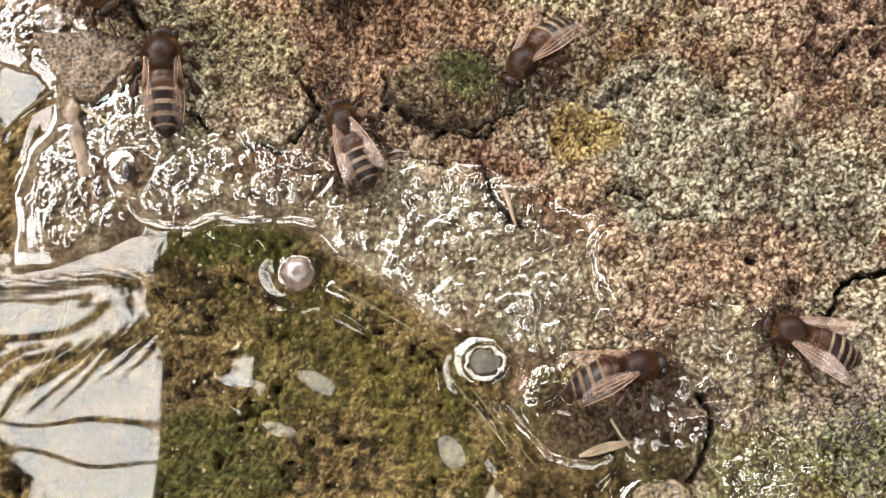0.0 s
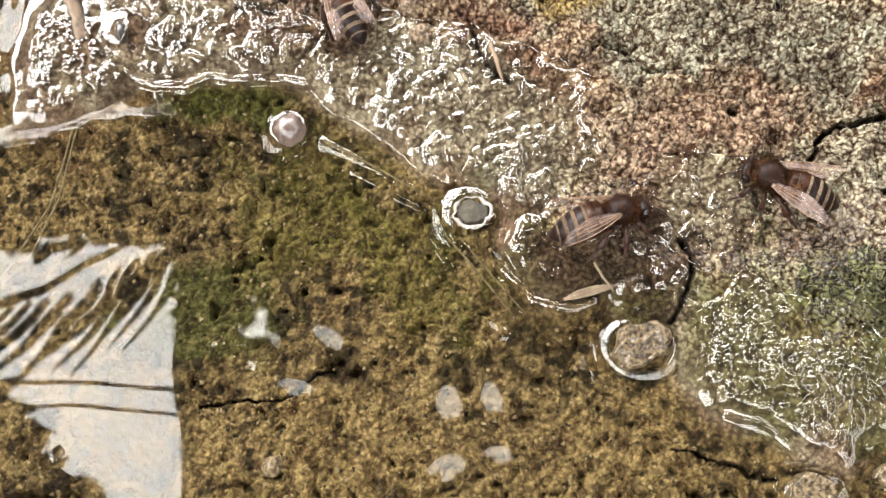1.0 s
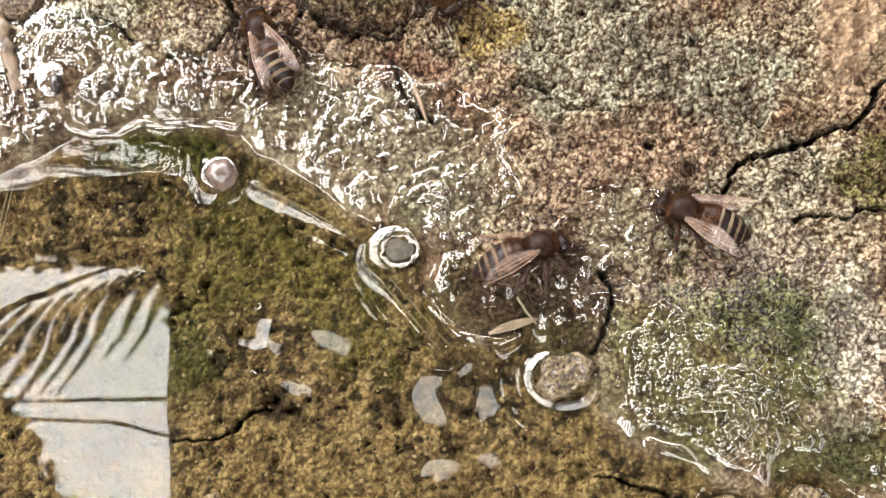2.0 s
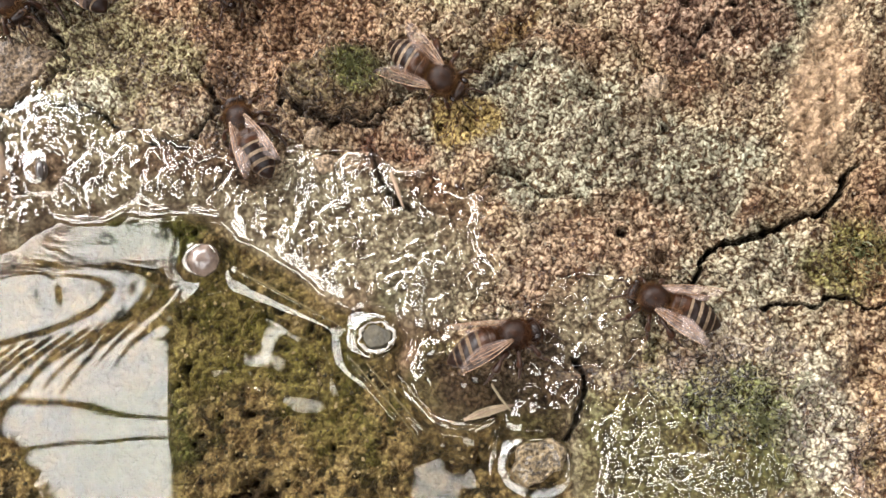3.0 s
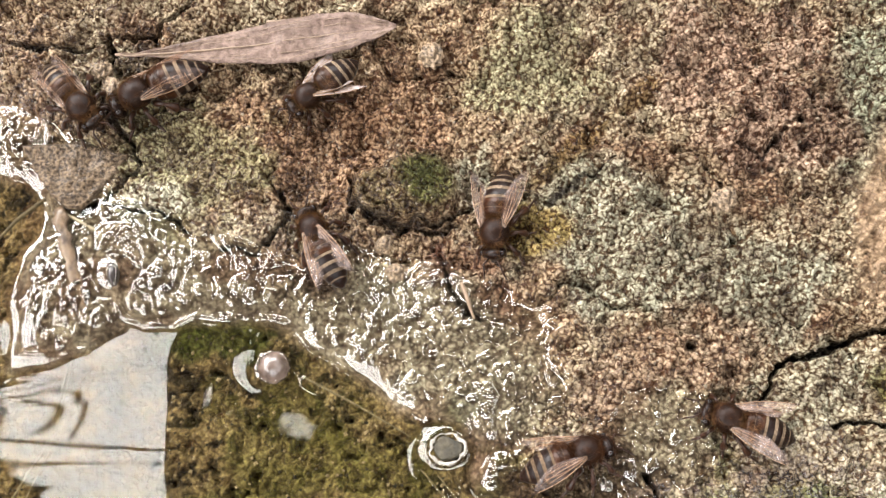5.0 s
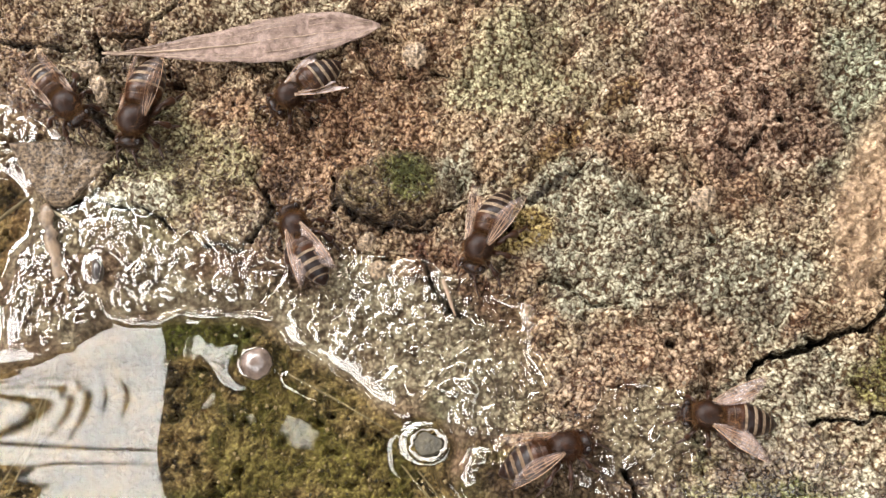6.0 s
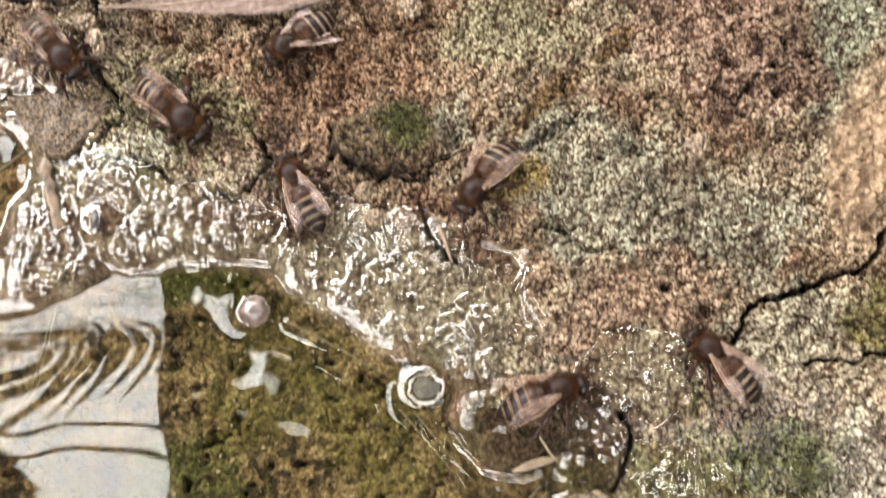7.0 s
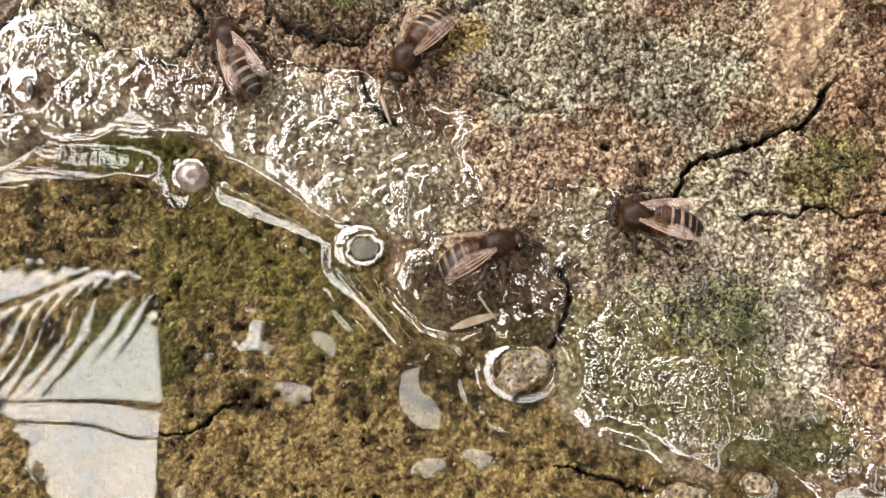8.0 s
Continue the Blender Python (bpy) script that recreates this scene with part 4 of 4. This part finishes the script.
def bee_meshes():
    made = {}
    for k, (front, back) in enumerate([(0.9, -0.5), (-0.4, -1.75), (-1.65, -2.95), (-2.85, -4.05), (-3.95, -5.1), (-5.0, -6.25)]):
        bm = bmesh.new()
        rings, seg = [], 20
        steps = 9
        for s in range(steps + 1):
            x = front + (back - front) * s / steps
            swell = 0.06 * math.sin(math.pi * min(1, s / steps * 1.15)) + (0.04 if s == steps else 0)
            r = abdomen_radius(x) * 1.03 + swell
            rings.append([bm.verts.new((x * MM, r * math.cos(a) * MM, (abdomen_axis(x) + 0.92 * r * math.sin(a)) * MM)) for a in (2 * math.pi * i / seg for i in range(seg))])
        for s, (a, b) in enumerate(zip(rings, rings[1:])):
            for i in range(seg):
                f = bm.faces.new((a[i], b[i], b[(i + 1) % seg], a[(i + 1) % seg]))
                f.material_index = 1 if s < (0, 1, 3, 4, 4, 2)[k] else 0
        bm.faces.new(rings[0])
        bm.faces.new(rings[-1][::-1])
        made["abdomen_segment", k] = (bm, [AMBER if k < 2 else CHITIN, BAND])
    bm = bmesh.new()
    ball(bm, (2.45 * MM, 0, 3.1 * MM), (2.0 * MM, 1.85 * MM, 1.7 * MM), lumps=0.05)
    ball(bm, (1.3 * MM, 0, 3.55 * MM), (0.75 * MM, 1.15 * MM, 0.75 * MM), sub=2)
    made["thorax", 0] = (bm, THORAX)
    bm = bmesh.new()
    ball(bm, (4.85 * MM, 0, 2.45 * MM), (0.85 * MM, 1.5 * MM, 1.2 * MM), (0, 25, 0), lumps=0.04)
    ball(bm, (5.5 * MM, 0, 1.7 * MM), (0.5 * MM, 0.7 * MM, 0.75 * MM), (0, 25, 0), sub=2)
    tube(bm, [(5.7 * MM, 0, 1.4 * MM), (5.95 * MM, 0, 0.7 * MM), (5.9 * MM, 0, 0.1 * MM)], [0.28 * MM, 0.2 * MM, 0.1 * MM])
    made["head", 0] = (bm, CHITIN)
    for k, s in enumerate((1, -1)):
        bm = bmesh.new()
        ball(bm, (4.85 * MM, s * 1.2 * MM, 2.62 * MM), (0.55 * MM, 0.45 * MM, 0.92 * MM), (s * -12, 20, 0))
        made["eye", k] = (bm, EYE_BLACK)
        bm = bmesh.new()
        tube(bm, [(5.6 * MM, s * 0.4 * MM, 2.9 * MM), (6.5 * MM, s * 1.1 * MM, 3.0 * MM), (7.2 * MM, s * 1.2 * MM, 2.1 * MM), (7.9 * MM, s * 1.5 * MM, 1.2 * MM)], [0.11 * MM, 0.12 * MM, 0.13 * MM, 0.08 * MM], 6)
        made["antenna", k] = (bm, LEG)
    legs = [((3.4, 1.0, 1.9), (4.2, 2.2, 2.3), (4.7, 2.7, 0.9), (5.6, 3.1, 0.1)),
            ((2.3, 1.2, 1.8), (2.2, 2.7, 2.5), (1.9, 3.5, 0.8), (1.5, 4.2, 0.1)),
            ((1.3, 1.1, 1.8), (0.1, 2.7, 2.7), (-1.3, 3.3, 1.2), (-2.6, 3.5, 0.1))]
    for k in range(6):
        s = 1 if k < 3 else -1
        a, b, c, d = [Vector((p[0], p[1] * s, p[2])) * MM for p in legs[k % 3]]
        thick = 1.25 + 0.4 * (k % 3 == 2)
        bm = bmesh.new()
        tube(bm, [a, a.lerp(b, 0.5), b, b.lerp(c, 0.12), b.lerp(c, 0.75), c], [0.2 * MM, 0.3 * MM * thick, 0.2 * MM, 0.22 * MM, 0.36 * MM * thick, 0.2 * MM], 7)
        tube(bm, [c, c.lerp(d, 0.3), c.lerp(d, 0.65), d, d + (d - c) * 0.2 + Vector((0, 0, 0.05 * MM))], [0.2 * MM, 0.22 * MM, 0.17 * MM, 0.14 * MM, 0.06 * MM], 6)
        made["leg", k] = (bm, LEG)
    r = random.Random(3)
    bm = bmesh.new()
    for _ in range(2600):
        a, z = r.uniform(0, 6.283), r.uniform(-0.3, 1)
        s = math.sqrt(1 - z * z)
        d = Vector((s * math.cos(a), s * math.sin(a), z))
        if r.random() < 0.62:
            if d.z > 0.7 and d.x > -0.6 and r.random() < 0.9:
                continue
            p = Vector((2.45, 0, 3.1)) + Vector((d.x * 2.0, d.y * 1.85, d.z * 1.7))
        elif r.random() < 0.5:
            p = Vector((4.9, 0, 2.6)) + Vector((d.x * 0.9, d.y * 1.5, d.z * 1.3))
        else:
            x = r.uniform(-1.2, 0.8)
            d = Vector((0, math.cos(a), abs(math.sin(a))))
            p = Vector((x, 0, abdomen_axis(x))) + d * abdomen_radius(x)
        tip = p + (d + Vector((-0.5, r.uniform(-0.4, 0.4), r.uniform(-0.2, 0.3)))).normalized() * r.uniform(0.4, 0.85)
        side = d.orthogonal().normalized() * 0.022
        bm.faces.new([bm.verts.new(q * MM) for q in (p - side, p + side, tip)])
    made["fuzz", 0] = (bm, FUZZ)
    return made


def wing_mesh(length, width, side, hind):
    """A wing that trails along -x from its root, with a thick front edge: membrane and veins."""
    bm = bmesh.new()
    n, rows = 18, []
    for i in range(n + 1):
        t = i / n
        lead = side * (0.16 * math.sin(math.pi * t) * width + 0.02)
        chord = width * (math.sin(math.pi * min(1, 0.06 + t * 0.94) ** 0.75) ** 0.8) * (0.35 + 0.75 * t) if t < 1 else 0.02
        row = []
        for j in range(5):
            c = j / 4
            row.append(bm.verts.new((-t * length * MM, (lead - side * chord * c) * MM, (0.22 * math.sin(t * 7 + c * 5) * c + 0.12 * math.sin(math.pi * c)) * MM)))
        rows.append(row)
    for a, b in zip(rows, rows[1:]):
        for j in range(4):
            bm.faces.new((a[j], b[j], b[j + 1], a[j + 1]))
    veins = bmesh.new()
    for j, stop, thick in ((0, n, 0.075), (1, n - 4, 0.045), (2, n - 2, 0.04), (3, n - 5, 0.032)):
        tube(veins, [r[j].co + Vector((0, 0, 0.02 * MM)) for r in rows[:stop]], [thick * MM * (1 - 0.5 * i / n) for i in range(stop)], 5)
    for i in (6, 10, 13):
        tube(veins, [rows[i][j].co + Vector((0, 0, 0.02 * MM)) for j in range(1, 4)], [0.03 * MM] * 3, 5)
    return bm, veins


FOLDED = [(2.1, 1.15, 4.45, 4, -5, -11), (1.5, 1.1, 4.3, 2, -6, -16)]
ASIDE = [(2.0, 1.7, 3.75, -52, -2, -1), (1.4, 1.65, 3.6, -56, -2, 0)]
HALF = [(2.1, 1.6, 4.0, -30, -2, -17), (1.5, 1.5, 3.8, -36, -2, -9)]
SPREAD = [(2.1, 1.4, 4.4, 4, -2, -34), (1.5, 1.4, 4.2, 0, -3, -24)]
RAISED = [(2.1, 1.2, 4.5, 28, -22, -20), (1.5, 1.2, 4.3, 22, -18, -12)]


def wing_pose(w, side):
    x, y, z, rx, ry, rz = w
    return pose(x * MM, y * side * MM, z * MM, rx * side, ry, rz * side)


def bee(fold):
    top = new("honey_bee")
    for (name, _), (bm, mat) in bee_meshes().items():
        part(name, bm, mat, top)
    for side in (1, -1):
        for k, (name, length, width) in enumerate((("forewing", 7.9, 2.8), ("hindwing", 5.6, 2.0))):
            bm, veins = wing_mesh(length, width, side, k)
            wing = part(name, bm, WING, top, "clear brownish veined wing membrane")
            part("vein", veins, VEIN, wing)
            wing.matrix_basis = wing_pose(fold[k], side)
    return top


def refold(ob, fold):
    for o in ob.children:
        if "wing" in o.name:
            side = 1 if o.matrix_basis.translation.y > 0 else -1
            o.matrix_basis = wing_pose(fold[1 if "hind" in o.name else 0], side)
            o.material_slots[0].link = "OBJECT"
            o.material_slots[0].material = WING_DULL if fold is FOLDED else WING if fold is RAISED else WING_CLEAR


# seconds, plan place in millimetres, heading in degrees
BEES = [
    ("brown honey bee with banded abdomen walking over the rock", 1.2, ASIDE,
     [(0, -39.1, 52.7, 96), (0.5, -39.1, 56.2, 98), (2, -40.3, 65, 118), (3.5, -40.3, 69.4, 142), (4, -38.9, 67.3, 155), (4.5, -37.3, 67.5, 176), (5.2, -37.8, 67.2, 218), (6, -37.4, 65.1, 259),
      (6.5, -35.7, 62.8, 303), (7, -32.2, 57.2, 318), (7.5, -29.5, 57.0, 370), (8, -29, 62, 395)]),
    ("dark honey bee drinking at a stone flake", 1.08, ASIDE, [(0, -49.3, 66.5, -51), (4.5, -49.3, 66.6, -49), (8, -49.5, 66.4, -50)]),
    ("brown honey bee with raised pale wings on rock", 1.0, RAISED, [(0, -14.5, 67.2, -138), (3.5, -14.5, 67.1, -138), (6.5, -15.2, 66.8, -143), (8, -15.2, 66.8, -143)]),
    ("striped honey bee turning beside a mossy lump", 1.05, HALF,
     [(0, 8.6, 55.0, -130), (0.5, 8.6, 54.9, -123), (2, 8.3, 53, -75), (3.5, 9.7, 52.3, -31), (4, 9.4, 51.2, -45), (4.5, 9.3, 49.4, -76), (6, 10.4, 44.0, -113), (6.5, 10.5, 44.8, -110), (7, 10.7, 43.9, -126), (7.5, 11.0, 42.8, -128), (8, 10.0, 42.9, -125)]),
    ("honey bee with folded veined wings drinking at the wet edge", 1.0, FOLDED, [(0, -14.6, 44.6, 113), (4.5, -14.5, 44.4, 115), (8, -14.6, 44.3, 115)]),
    ("dark wet honey bee drinking beside the pool", 1.01, HALF, [(0, 16.2, 14.6, 13), (3.5, 16.2, 14.7, 15), (8, 16.0, 14.6, 16)]),
    ("striped honey bee with spreading wings beside a crack", 1.0, HALF,
     [(0, 37.5, 19.2, 158), (4.5, 37.5, 19.0, 158), (6, 38.1, 19.4, 173), (6.5, 37.2, 18.9, 162), (7, 38.0, 18.9, 132), (7.5, 37.6, 18.7, 155), (8, 37.4, 18.6, 170)]),
    ("honey bee in flight with spread wings", 1.0, SPREAD, [(0, -900, -90, 14), (3.6, -73, 27.5, 14), (3.7, -1, 44.2, 14), (3.8, 73, 61, 14), (8, 900, 250, 14)]),
]
# how far a bee stands tilted to one side on its slope
LEANING = {3: 22, 5: -30, 6: 8, 0: 10, 4: -8}
first = bee(ASIDE)
HIVE = []
for i, (label, size, fold, rows) in enumerate(BEES):
    one = first if i == 0 else copy_thing(first, Matrix())
    one.scale = (size, size, size)
    refold(one, fold)
    tagged(one, label, "bee", "honey bees on the rock")
    HIVE.append(one)


# the bee in the puddle is soaked: its hair lies dark and flat
SOAKED = {"fuzz": mottled("wet_hair", (0.012, 0.005, 0.002), (0.08, 0.033, 0.014), 900, 0.5, 0.0, 0.00002, 0.08),
          "abdomen_segment": mottled("wet_hair_band", (0.035, 0.022, 0.013), (0.17, 0.115, 0.07), 1800, 0.55, 0.0, 0.00008, 0.08)}
for o in HIVE[5].children:
    kind = o.name.split(".")[0]
    if kind in SOAKED:
        slot = o.material_slots[-1]
        slot.link, slot.material = "OBJECT", SOAKED[kind]


def bee_height(x, y):
    """The rock's height in millimetres under the bee's feet."""
    if not (-65 < x < 75 and -24 < y < 88):
        return 1.0
    return max(0.0, float(np.mean([ground(x + 4 * math.cos(a), y + 4 * math.sin(a)) for a in np.arange(0, 6.28, 0.7)])))


def motions():
    for i, (label, size, fold, rows) in enumerate(BEES):
        flying = "flight" in label
        lean = LEANING.get(i, 0)
        walk(HIVE[i], [(t, pose(x * MM, y * MM, (16 if flying else bee_height(x, y) + 0.03 * abs(lean)) * MM, lean, 0, a)) for t, x, y, a in rows])
    for o in HIVE[6].children:
        if "wing" in o.name:
            o.material_slots[0].material = WING_DULL
            side, k = (1 if o.matrix_basis.translation.y > 0 else -1), (1 if "hind" in o.name else 0)
            walk(o, [(t, wing_pose(f[k], side)) for t, f in ((0, HALF), (5.6, HALF), (6.2, SPREAD), (6.8, FOLDED), (8, FOLDED))])


motions()
